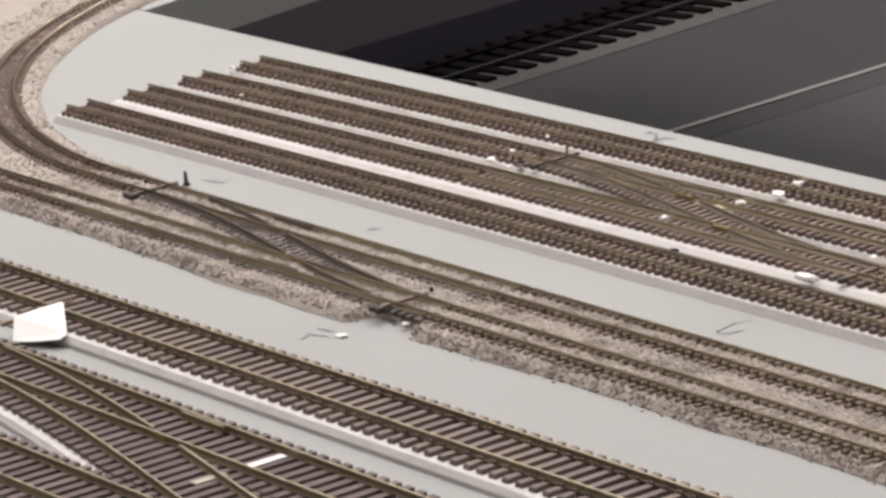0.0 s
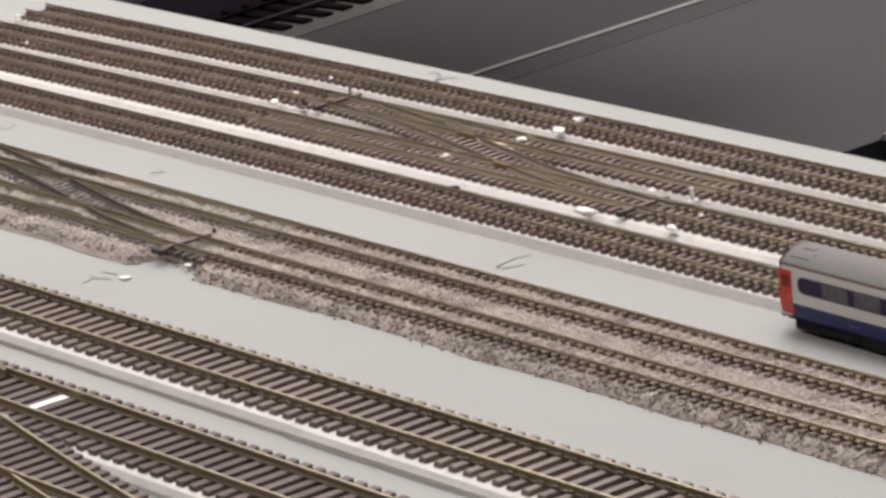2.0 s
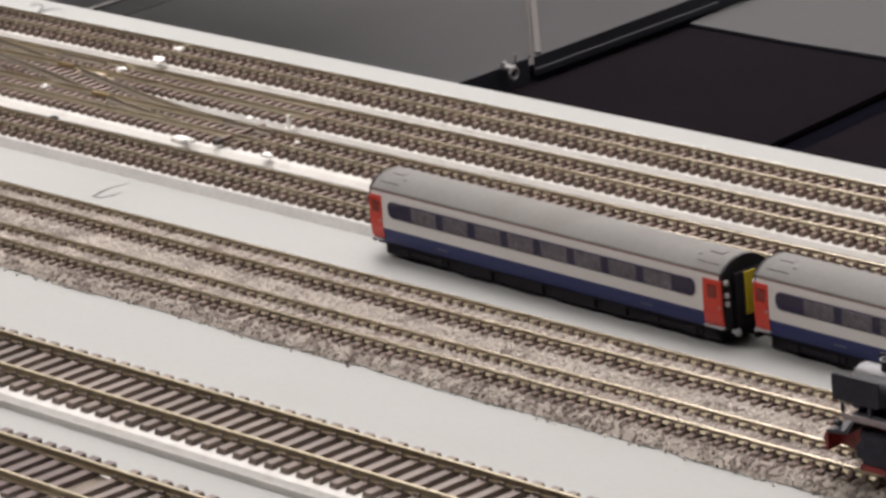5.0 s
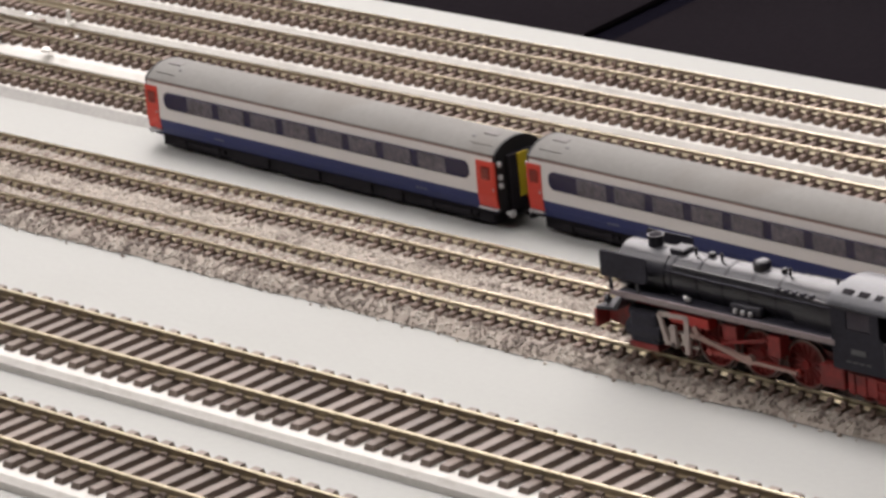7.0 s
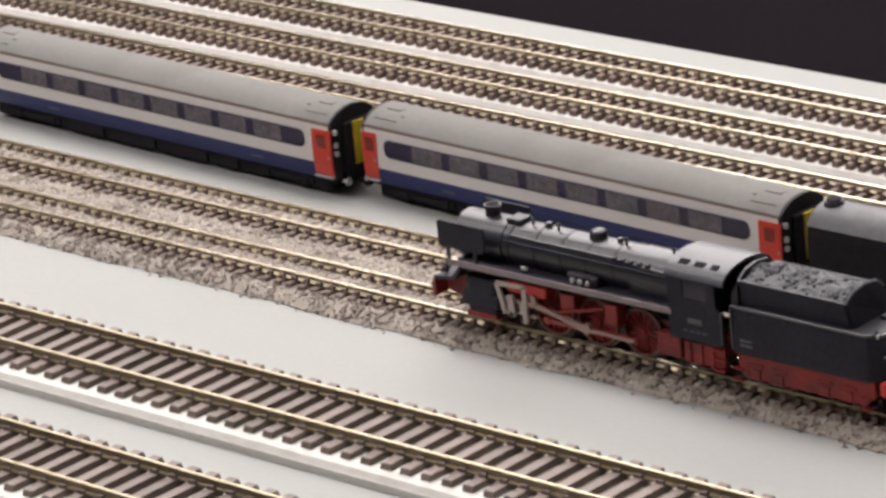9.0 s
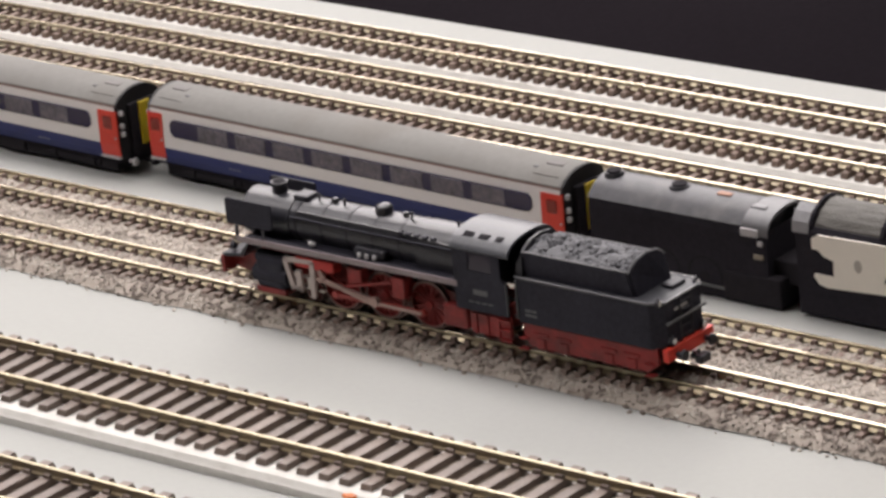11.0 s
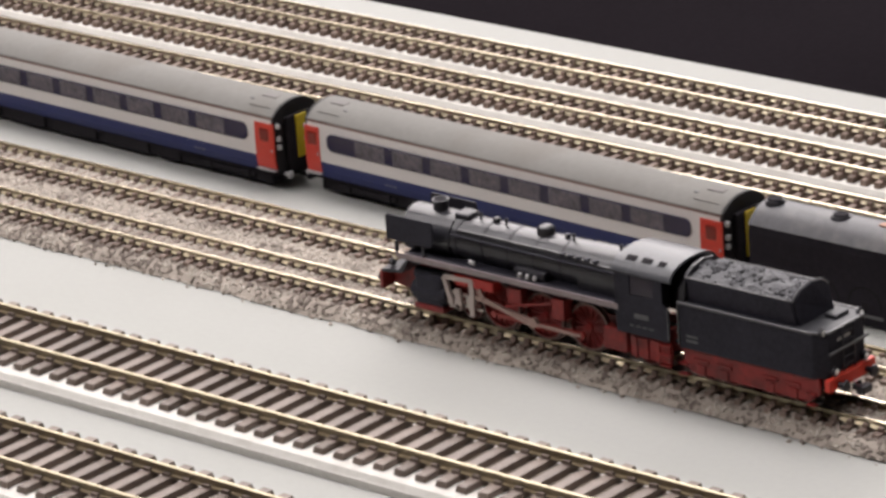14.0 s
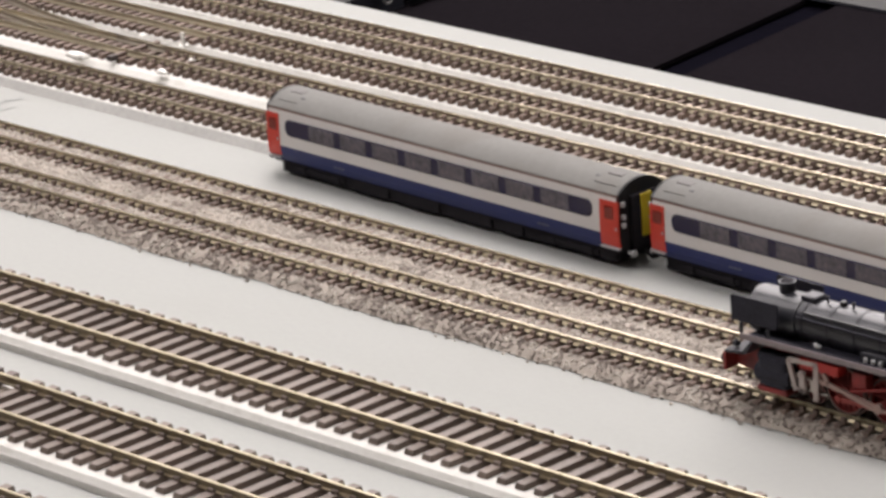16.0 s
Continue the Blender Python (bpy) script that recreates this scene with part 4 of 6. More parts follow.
def lamp(parent, x, y, z, s, r=0.9):
    bm = BM()
    cyl(bm, (x - s * 1.2, y, z), (x, y, z), r, None, 14)
    cyl(bm, (x - s * 0.6, y, z + r), (x - s * 0.6, y, z + r + 0.5), 0.4, 0.3, 8)
    b = pm("lamp", bm, BLACK, parent)
    bm = BM()
    bmesh.ops.create_uvsphere(bm, u_segments=12, v_segments=8, radius=r * 0.78, matrix=Matrix.Translation((x, y, z)) @ Matrix.Diagonal((0.45, 1, 1, 1)))
    pm("lens", bm, LENS, b, "clear lamp lens", smooth=True)


TYRE = mat("grimy_tyre", (0.13, 0.075, 0.065), 0.5, 0.3, vary=0.25, scale=90, grain=600)
LENS = mat("milky_lamp_lens", (0.75, 0.74, 0.70), 0.15, vary=0.05, scale=60, grain=400)
BLACK_TOP = mat("satin_black_boiler", (0.0180, 0.0182, 0.0240), 0.36, spec=0.58, vary=0.4, scale=140, grain=900, bump=0.00008)
# black roof whose grey sheen is partly put into the base colour
CAB_ROOF = mat("grey_sheen_cab_roof", (0.060, 0.063, 0.072), 0.40, spec=0.45, vary=0.25, scale=90, grain=900, bump=0.00006)
EDGE = mat("worn_running_board_edge", (0.235, 0.19, 0.195), 0.5, vary=0.2, scale=90, grain=700)


def locomotive(m):
    """x from the front buffer heads, y from the centre line, z from the rail head; millimetres."""
    root = thing("steam_locomotive", m, "black steam locomotive with red frames and wheels on ballasted track", "locomotive")
    # main frame
    bm = BM()
    plate_xz(bm, [(3, 8.5), (3, 5.2), (12, 4.0), (20, 4.0), (30, 5.5), (84, 5.5), (97, 5.5), (97, 9.6), (80, 10.5), (30, 12.0), (12, 11.0)], -4.6, -3.9)
    plate_xz(bm, [(3, 8.5), (3, 5.2), (12, 4.0), (20, 4.0), (30, 5.5), (84, 5.5), (97, 5.5), (97, 9.6), (80, 10.5), (30, 12.0), (12, 11.0)], 3.9, 4.6)
    for x0, x1 in ((6, 9), (33, 36), (46, 48.5), (60, 62.5), (75, 78), (92, 96)):
        box(bm, x0, x1, -4.2, 4.2, 5.4, 10.0, bevel=0.2)
    pm("main_frame", bm, RED_WORN, root, "grimy red plate frame")
    bm = BM()
    box(bm, 30, 82, -3.6, 3.6, 6.0, 14.5, bevel=0.5)
    pm("motor_block", bm, UNDER, root)
    # boiler: barrel, firebox, smokebox
    cz, r = 20.2, 5.85
    bm = BM()
    cyl(bm, (24, 0, cz), (66, 0, cz), r, r * 1.03, 40)
    bo = pm("boiler", bm, BLACK_TOP, root, "black boiler barrel with a grey sheen on top", smooth=True)
    for xb in (26, 34.5, 43, 51.5, 60):
        bm = BM()
        cyl(bm, (xb, 0, cz), (xb + 0.7, 0, cz), r * 1.035, None, 40)
        pm("boiler_band", bm, BLACK, bo)
    bm = BM()
    fb = [(math.sin(a) * 6.5, cz + math.cos(a) * 6.2) for a in [math.radians(-100 + 200 * i / 20) for i in range(21)]]
    fb = [(-6.0, 14.4)] + fb + [(6.0, 14.4)]
    extrude_profile(bm, fb, 66, 80.5, round_sides=True)
    pm("firebox", bm, BLACK_TOP, root, "black firebox ahead of the cab")
    bm = BM()
    cyl(bm, (8.6, 0, cz - 0.1), (24.2, 0, cz - 0.1), r * 1.06, None, 40)
    sb = pm("smokebox", bm, BLACK_TOP, root, "dull black smokebox", smooth=True)
    bm = BM()
    cyl(bm, (7.6, 0, cz - 0.1), (8.6, 0, cz - 0.1), r * 0.62, r * 0.96, 32)
    cyl(bm, (6.9, 0, cz - 0.1), (7.7, 0, cz - 0.1), r * 0.18, r * 0.6, 24)
    cyl(bm, (6.2, 0, cz - 0.1), (7.0, 0, cz - 0.1), 0.5, None, 10)
    pm("smokebox_door", bm, BLACK, sb)
    # fittings along the top
    bm = BM()
    cyl(bm, (17.2, 0, cz + 5.2), (17.2, 0, cz + 8.0), 2.05, 1.85, 22)
    cyl(bm, (17.2, 0, cz + 7.8), (17.2, 0, cz + 8.6), 2.05, 2.25, 22)
    pm("chimney", bm, BLACK, root, "short black chimney")
    bm = BM()
    cyl(bm, (17.2, 0, cz + 8.5), (17.2, 0, cz + 8.72), 1.7, None, 20)
    pm("chimney_mouth", bm, UNDER, root)
    bm = BM()
    box(bm, 23.4, 28.4, -2.4, 2.4, cz + 5.0, cz + 6.9, bevel=0.6)
    pm("feedwater_dome", bm, BLACK, root, "flat box-shaped feedwater heater casing")
    for xd, rr, h, nm in ((35.6, 1.0, 1.3, "steam_dome"), (51.6, 2.3, 2.2, "sand_dome"), (58.6, 0.8, 1.4, "safety_valve")):
        bm = BM()
        cyl(bm, (xd, 0, cz + 5.6), (xd, 0, cz + 6.0 + h * 0.55), rr, rr * 0.96, 22)
        bmesh.ops.create_uvsphere(bm, u_segments=20, v_segments=10, radius=rr * 0.97, matrix=Matrix.Translation((xd, 0, cz + 6.0 + h * 0.55)) @ Matrix.Diagonal((1, 1, 0.45, 1)))
        pm(nm, bm, BLACK_TOP, root, "", smooth=True)
    for xd in (31.5, 39.8, 61.5, 76.4, 78.0):
        bm = BM()
        cyl(bm, (xd, -1.2, cz + 6.0), (xd, -1.2, cz + 8.0), 0.35, 0.25, 8)
        cyl(bm, (xd, -1.2, cz + 7.3), (xd, -1.2, cz + 7.7), 0.6, None, 8)
        pm("valve", bm, BLACK_DUSTY, root)
    # pipes, pumps and handrail on the near and far flank
    for s in (-1, 1):
        bm = BM()
        cyl(bm, (25, s * 6.15, cz + 2.4), (79, s * 6.45, cz + 2.3), 0.28, None, 8)
        for xk in (27, 38, 50, 62, 74):
            cyl(bm, (xk, s * 5.2, cz + 2.2), (xk, s * 6.4, cz + 2.4), 0.2, None, 6)
        pm("handrail", bm, BLACK_DUSTY, root)
        bm = BM()
        cyl(bm, (27, s * 5.1, cz + 3.7), (58, s * 5.1, cz + 3.7), 0.35, None, 8)
        cyl(bm, (58, s * 5.1, cz + 3.7), (77, s * 5.8, cz + 3.0), 0.35, None, 8)
        pm("sand_pipe", bm, MIDGREY, root)
        bm = BM()
        for i in range(5):
            box(bm, 60.4 + i * 2.6, 61.7 + i * 2.6, s * 5.4 - 0.6, s * 5.4 + 0.6, cz + 3.3, cz + 4.2, bevel=0.2)
        pm("washout_plug", bm, BLACK_DUSTY, root)
        bm = BM()
        for i in range(3):
            cyl(bm, (49.0 + i * 2.4, s * 8.1, 16.6), (49.0 + i * 2.4, s * 8.1, 17.6), 0.6, 0.5, 10)
        pm("pump_flange", bm, GREY_LIGHT, root, "three pale grey pump flanges")
        bm = BM()
        box(bm, 46.4, 56.4, s * 5.0, s * 7.5, 16.0, 18.6, bevel=0.7)
        pm("pump_casing", bm, BLACK, root)
        bm = BM()
        cyl(bm, (32.4, s * 7.6, 17.0), (34.0, s * 7.6, 17.0), 0.55, None, 12)
        cyl(bm, (32.6, s * 8.0, 17.5), (33.4, s * 8.0, 17.5), 0.45, None, 10)
        pm("lubricator", bm, GREY_LIGHT, root, "small pale lubricator on the running board")
        # running board and its worn edge
        bm = BM()
        plate_xz(bm, [(11, 15.2), (81, 15.5), (81, 16.2), (11, 15.9)], min(s * 4.4, s * 9.1), max(s * 4.4, s * 9.1))
        rb = pm("running_board", bm, BLACK_DUSTY, root, "black running board")
        bm = BM()
        plate_xz(bm, [(9, 14.5), (81, 14.8), (81, 16.25), (9, 16.05)], min(s * 9.05, s * 9.45), max(s * 9.05, s * 9.45))
        pm("valance", bm, EDGE, rb, "worn pinkish-grey valance")
        # smoke deflector
        bm = BM()
        out = [(6.0, 19.0), (6.0, 25.2), (6.6, 25.8), (21.0, 25.8), (21.4, 25.3), (21.4, 20.6), (20.6, 19.0)]
        plate_xz(bm, out, min(s * 8.5, s * 9.0), max(s * 8.5, s * 9.0))
        sd = pm("smoke_deflector", bm, BLACK_DUSTY, root, "flat black smoke deflector plate")
        bm = BM()
        for xk in (9, 18):
            cyl(bm, (xk, s * 6.0, 23), (xk, s * 8.6, 24), 0.3, None, 6)
            box(bm, xk - 0.4, xk + 0.4, s * 8.75 - 0.3, s * 8.75 + 0.3, 14.9, 18.8)
        pm("bracket", bm, BLACK, sd)
        # cylinder with steam chest
        bm = BM()
        box(bm, 14.0, 23.4, min(s * 4.4, s * 9.0), max(s * 4.4, s * 9.0), 3.0, 11.2, bevel=1.1)
        cyl(bm, (13.0, s * 6.9, 6.4), (24.2, s * 6.9, 6.4), 2.5, None, 18)
        cyl(bm, (13.4, s * 6.6, 10.6), (23.8, s * 6.6, 10.6), 1.5, None, 14)
        cy = pm("cylinder", bm, BLACK_DUSTY, root, "black cylinder block")
        bm = BM()
        box(bm, 13.6, 23.6, min(s * 4.6, s * 9.1), max(s * 4.6, s * 9.1), 1.7, 3.2, bevel=0.4)
        pm("drain_cover", bm, RED_WORN, cy, "grimy red lower edge")
        # pale valve-gear bracket, slide bars
        bm = BM()
        yb = s * 8.6
        for p, q, w in (((24.3, yb, 12.2), (26.6, yb, 4.4), 1.3), ((24.3, yb, 12.2), (33.8, yb, 12.6), 1.2), ((33.4, yb, 12.6), (33.0, yb, 3.0), 1.5), ((26.6, yb, 5.2), (29.6, yb, 4.6), 1.0), ((28.4, yb, 9.6), (28.8, yb, 4.4), 1.9)):
            rod(bm, p, q, w, 0.9)
        pm("gear_bracket", bm, PALE, root, "pale grey valve-gear bracket frame")
        bm = BM()
        rod(bm, (23.0, s * 7.6, 8.0), (36.0, s * 7.6, 7.6), 0.6, 0.8)
        rod(bm, (23.0, s * 7.6, 5.0), (36.0, s * 7.6, 4.8), 0.6, 0.8)
        box(bm, 30.5, 33.5, min(s * 7.0, s * 8.2), max(s * 7.0, s * 8.2), 4.8, 7.9, bevel=0.3)
        pm("slide_bar", bm, STEEL, root)
        bm = BM()
        rod(bm, (34.5, s * 8.8, 8.6), (53.8, s * 8.8, 5.6), 1.0, 0.7)
        pm("connecting_rod", bm, PALE_ROD, root, "dull grey-pink connecting rod")
        bm = BM()
        rod(bm, (36.0, s * 9.2, 11.0), (37.6, s * 9.2, 8.4), 1.3, 0.5)
        rod(bm, (37.0, s * 9.2, 8.9), (52.5, s * 9.2, 5.0), 0.9, 0.5)
        rod(bm, (52.5, s * 9.2, 5.4), (68.4, s * 9.2, 5.2), 0.75, 0.5)
        cyl(bm, (53.4, s * 8.4, 5.6), (53.4, s * 9.6, 5.6), 1.3, None, 14)
        pm("eccentric_rod", bm, PALE_ROD, root)
        bm = BM()
        rod(bm, (40.0, s * 8.2, 5.0), (54.0, s * 8.2, 5.0), 1.1, 0.7)
        rod(bm, (54.0, s * 8.2, 5.0), (68.2, s * 8.2, 5.0), 1.1, 0.7)
        for xk in (40.0, 54.0, 68.2):
            cyl(bm, (xk, s * 7.8, 5.0), (xk, s * 8.8, 5.0), 0.95, None, 12)
        pm("coupling_rod", bm, RED_ROD, root, "grimy red coupling rod")
        bm = BM()
        box(bm, 28.0, 40.5, min(s * 5.2, s * 8.9), max(s * 5.2, s * 8.9), 10.6, 13.6, bevel=0.4)
        pm("gear_plate", bm, RED, root, "bright red plate over the valve gear")
        bm = BM()
        box(bm, 44.5, 49.0, min(s * 5.0, s * 8.3), max(s * 5.0, s * 8.3), 8.8, 13.2, bevel=0.3)
        rod(bm, (44.0, s * 8.6, 8.0), (59.0, s * 8.6, 11.6), 0.7, 0.5)
        box(bm, 59.0, 63.0, min(s * 5.0, s * 8.6), max(s * 5.0, s * 8.6), 7.6, 13.2, bevel=0.3)
        pm("brake_hanger", bm, RED_WORN, root)
        for x, rr, sp, nm, y in ((40.0, 6.25, 16, "driving_wheel", 5.0), (54.0, 6.25, 16, "driving_wheel", 5.0), (68.2, 6.25, 16, "driving_wheel", 5.0), (15.0, 3.1, 9, "leading_wheel", 3.6), (29.2, 3.1, 9, "leading_wheel", 3.6), (86.6, 3.9, 10, "trailing_wheel", 4.4)):
            spoked_wheel(root, x, s * (y - 0.5), rr, rr, s, sp, nm, RED_WORN, "grimy red spoked wheel")
        # ash pan, trailing frame, steps below the cab
        bm = BM()
        box(bm, 75.0, 82.5, min(s * 5.0, s * 8.6), max(s * 5.0, s * 8.6), 3.2, 9.0, bevel=0.5)
        box(bm, 83.5, 96.0, min(s * 7.4, s * 8.6), max(s * 7.4, s * 8.6), 3.0, 8.6, bevel=0.4)
        for xk in (85.5, 89.0, 92.5):
            box(bm, xk - 0.35, xk + 0.35, min(s * 8.5, s * 9.0), max(s * 8.5, s * 9.0), 3.0, 8.4, bevel=0.1)
        pm("trailing_frame", bm, RED_WORN, root, "grimy red trailing frame with ribs")
        bm = BM()
        for z in (2.6, 5.2, 7.8):
            box(bm, 93.0, 96.4, min(s * 8.0, s * 9.4), max(s * 8.0, s * 9.4), z, z + 0.4)
        pm("cab_step", bm, RED_WORN, root)
    # cab
    bm = BM()
    win = (84.8, 92.0, 19.6, 24.2)
    for s in (-1, 1):
        y0, y1 = sorted((s * 8.7, s * 9.35))
        x0, x1, z0, z1 = win
        for o in ([(80.2, 9.2), (96.4, 9.2), (96.4, 17.0), (94.6, 18.8), (94.6, z0), (80.2, z0)], [(80.2, z0), (x0, z0), (x0, z1), (80.2, z1)], [(x1, z0), (94.6, z0), (94.6, z1), (x1, z1)], [(80.2, z1), (94.6, z1), (94.6, 25.2), (80.2, 25.8)]):
            plate_xz(bm, o, y0, y1)
    box(bm, 80.2, 80.9, -8.7, 8.7, 9.2, 25.8)
    cab = pm("cab", bm, BLACK_DUSTY, root, "black cab with side windows")
    for s in (-1, 1):
        bm = BM()
        y0, y1 = sorted((s * 8.9, s * 9.1))
        box(bm, win[0], win[1], y0, y1, win[2], win[3])
        pm("cab_window", bm, GLASS_DARK, cab)
        bm = BM()
        y0, y1 = sorted((s * 9.35, s * 9.5))
        box(bm, 86.0, 90.4, y0, y1, 13.6, 15.0, bevel=0.1)
        pm("number_plate", bm, MIDGREY, cab, "blank pale number plate")
        bm = BM()
        for k in range(4):
            box(bm, 84.4 + k * 2.0, 85.8 + k * 2.0, y0, y1 - 0.02, 11.4, 11.8)
        pm("plate_bar", bm, MIDGREY, cab)
        bm = BM()
        cyl(bm, (96.2, s * 9.2, 9.8), (96.2, s * 9.2, 18.0), 0.25, None, 6)
        pm("grab_rail", bm, MIDGREY, cab)
    bm = BM()
    outer = [(-9.7, 25.1), (-9.2, 26.2), (-7.8, 27.4), (-5.6, 28.3), (-3, 28.8), (0, 29.0), (3, 28.8), (5.6, 28.3), (7.8, 27.4), (9.2, 26.2), (9.7, 25.1)]
    inner = [(y * 0.95, z - 0.7) for y, z in outer[::-1]]
    extrude_profile(bm, outer + inner, 79.6, 97.6, round_sides=True)
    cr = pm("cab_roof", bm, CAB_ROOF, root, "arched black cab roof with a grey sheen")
    for xk in (82.6, 87.4, 92.0):
        bm = BM()
        m2 = Matrix.Translation((xk + 1.4, -6.6, 27.85)) @ Matrix.Rotation(math.radians(27), 4, "X")
        bmesh.ops.create_cube(bm, size=1, matrix=m2 @ Matrix.Diagonal((2.9 if xk < 90 else 2.0, 1.7, 0.5, 1)))
        pm("roof_vent", bm, UNDER, cr, "dark roof vent opening")
    # backhead shadow, front platform and buffer beam
    bm = BM()
    box(bm, 81.0, 84.0, -7.5, 7.5, 10.0, 24.0, bevel=0.8)
    pm("backhead", bm, UNDER, root)
    bm = BM()
    plate_xz(bm, [(3.0, 9.4), (3.0, 10.2), (9.0, 11.0), (12.5, 14.8), (12.5, 14.0), (10.0, 10.2)], -8.8, 8.8)
    pm("front_platform", bm, BLACK, root, "black sloping front platform")
    bm = BM()
    box(bm, 2.5, 3.5, -9.0, 9.0, 4.8, 9.6, bevel=0.2)
    pm("buffer_beam", bm, RED_WORN, root, "grimy red front buffer beam")
    buffers(root, 2.6, -1)
    for y in (-6.4, 6.4):
        lamp(root, 4.4, y, 11.6, -1)
    bm = BM()
    box(bm, -2.5, 2.6, -0.7, 0.7, 5.0, 6.3, bevel=0.2)
    box(bm, -3.4, -1.6, -1.7, 1.7, 4.6, 6.6, bevel=0.3)
    pm("coupling", bm, BLACK, root, "black loop coupling")
    return root


PALE = mat("pale_cast_bracket", (0.40, 0.335, 0.31), 0.5, 0.15, vary=0.12, scale=90, grain=600)
PALE_ROD = mat("grey_pink_rod", (0.34, 0.23, 0.20), 0.45, 0.3, vary=0.15, scale=90, grain=600)
RED_ROD = mat("grimy_red_rod", (0.28, 0.035, 0.028), 0.5, vary=0.2, scale=90, grain=600)


def prism(bm, outline, z0, z1, bevel=0.0):
    """An upright prism on an (x, y) outline."""
    a = [bm.verts.new((x, y, z0)) for x, y in outline]
    b = [bm.verts.new((x, y, z1)) for x, y in outline]
    n = len(outline)
    fs = [bm.faces.new((a[i], a[(i + 1) % n], b[(i + 1) % n], b[i])) for i in range(n)] + [bm.faces.new(a[::-1]), bm.faces.new(b)]
    bmesh.ops.recalc_face_normals(bm, faces=fs)
    if bevel:
        bmesh.ops.bevel(bm, geom=list({e for f in fs for e in f.edges}), offset=bevel, segments=2, affect="EDGES", profile=0.5)
    return bm


def tender(m):
    """x from the front edge of the tank, y from the centre line, z from the rail head; millimetres."""
    root = thing("coal_tender", m, "black coal tender on red frames behind the locomotive", "tender")
    L = 43.2
    bm = BM()
    plan = [(0.0, -9.2), (L - 3.4, -9.2), (L, -7.0), (L, 7.0), (L - 3.4, 9.2), (0.0, 9.2)]
    prism(bm, plan, 8.6, 20.0, 0.35)
    tank = pm("tank", bm, BLACK_DUSTY, root, "plain black water tank")
    bm = BM()
    for s in (-1, 1):
        y0, y1 = sorted((s * 8.9, s * 9.5))
        box(bm, 0.0, L - 3.3, y0, y1, 20.0, 20.6, bevel=0.15)
        prism(bm, [(L - 3.5, s * 9.45), (L + 0.15, s * 7.1), (L - 0.35, s * 6.8), (L - 3.6, s * 8.9)], 20.0, 20.6)
    box(bm, L - 0.4, L + 0.2, -7.0, 7.0, 20.0, 20.6, bevel=0.15)
    pm("tank_rim", bm, TRIM_GREY, tank, "light grey tank rim")
    bm = BM()
    prism(bm, [(x * 0.993 + 0.1, y * 0.966) for x, y in plan], 19.9, 20.35)
    pm("deck", bm, DECK, tank, "dull grey tank deck")
    # bunker: upright walls, arched end plates, heaped coal between them
    bm = BM()
    for sy in (-1, 1):
        y0, y1 = sorted((sy * 6.9, sy * 7.5))
        plate_xz(bm, [(1.6, 20.2), (34.4, 20.2), (32.6, 26.2), (1.6, 26.2)], y0, y1)
    bk = pm("coal_bunker", bm, BLACK_DUSTY, root, "black upright bunker walls")
    arch = [(-7.2, 20.2), (-7.2, 26.0), (-6.2, 27.0), (-4.2, 28.2), (0, 28.9), (4.2, 28.2), (6.2, 27.0), (7.2, 26.0), (7.2, 20.2)]
    bm = BM()
    n = len(arch)
    a = [bm.verts.new((32.4 - (z - 26.0) * 0.12 if z > 26.1 else 32.6, y, z)) for y, z in arch]
    b = [bm.verts.new((35.0 if z < 21 else 33.6, y * 0.93, z)) for y, z in arch]
    for i in range(n):
        bm.faces.new((a[i], a[(i + 1) % n], b[(i + 1) % n], b[i]))
    bm.faces.new(a[::-1])
    bm.faces.new(b)
    bmesh.ops.recalc_face_normals(bm, faces=bm.faces)
    pm("end_plate", bm, BLACK_DUSTY, bk, "arched black bunker end")
    bm = BM()
    extrude_profile(bm, arch, 1.0, 1.7)
    pm("end_plate", bm, BLACK, bk)
    bm = BM()
    for sy in (-1, 1):
        cyl(bm, (1.6, sy * 7.2, 26.3), (32.6, sy * 7.2, 26.3), 0.28, None, 6)
    for (y0, z0), (y1, z1) in zip(arch[1:-1], arch[2:-1]):
        cyl(bm, (33.0, y0, z0 + 0.1), (33.0, y1, z1 + 0.1), 0.32, None, 6)
    pm("bunker_rim", bm, TRIM_GREY, bk, "light grey bunker rim")
    rng = random.Random(3)

    def heap(x, y):
        u = min(1.0, abs(y) / 7.0)
        return 26.1 + 2.5 * (1 - u ** 1.7) * min(1.0, (x - 0.5) / 2.5) + 0.35 * math.sin(x * 0.9 + y) * (1 - u)
    bm = BM()
    gx, gy = 30, 16
    grid = [[bm.verts.new((1.7 + 30.7 * i / gx, -6.9 + 13.8 * j / gy, heap(1.7 + 30.7 * i / gx, -6.9 + 13.8 * j / gy) - 0.25 + 0.55 * noise.noise(Vector((i * 0.37, j * 0.45, 1.5))) + rng.uniform(-0.16, 0.16))) for j in range(gy + 1)] for i in range(gx + 1)]
    for i in range(gx):
        for j in range(gy):
            bm.faces.new((grid[i][j], grid[i + 1][j], grid[i + 1][j + 1], grid[i][j + 1]))
    for i in range(260):
        x, y = rng.uniform(2.0, 32.0), rng.uniform(-6.7, 6.7)
        rr = rng.uniform(0.5, 1.1)
        q = Euler((rng.uniform(0, 3), rng.uniform(0, 3), rng.uniform(0, 3))).to_matrix().to_4x4()
        bmesh.ops.create_icosphere(bm, subdivisions=1, radius=rr, matrix=Matrix.Translation((x, y, heap(x, y) - 0.5)) @ q @ Matrix.Diagonal((1.0, rng.uniform(0.6, 0.9), rng.uniform(0.45, 0.65), 1)))
    pm("coal", bm, COAL, bk, "shiny grey heaped coal lumps")
    # rear details
    bm = BM()
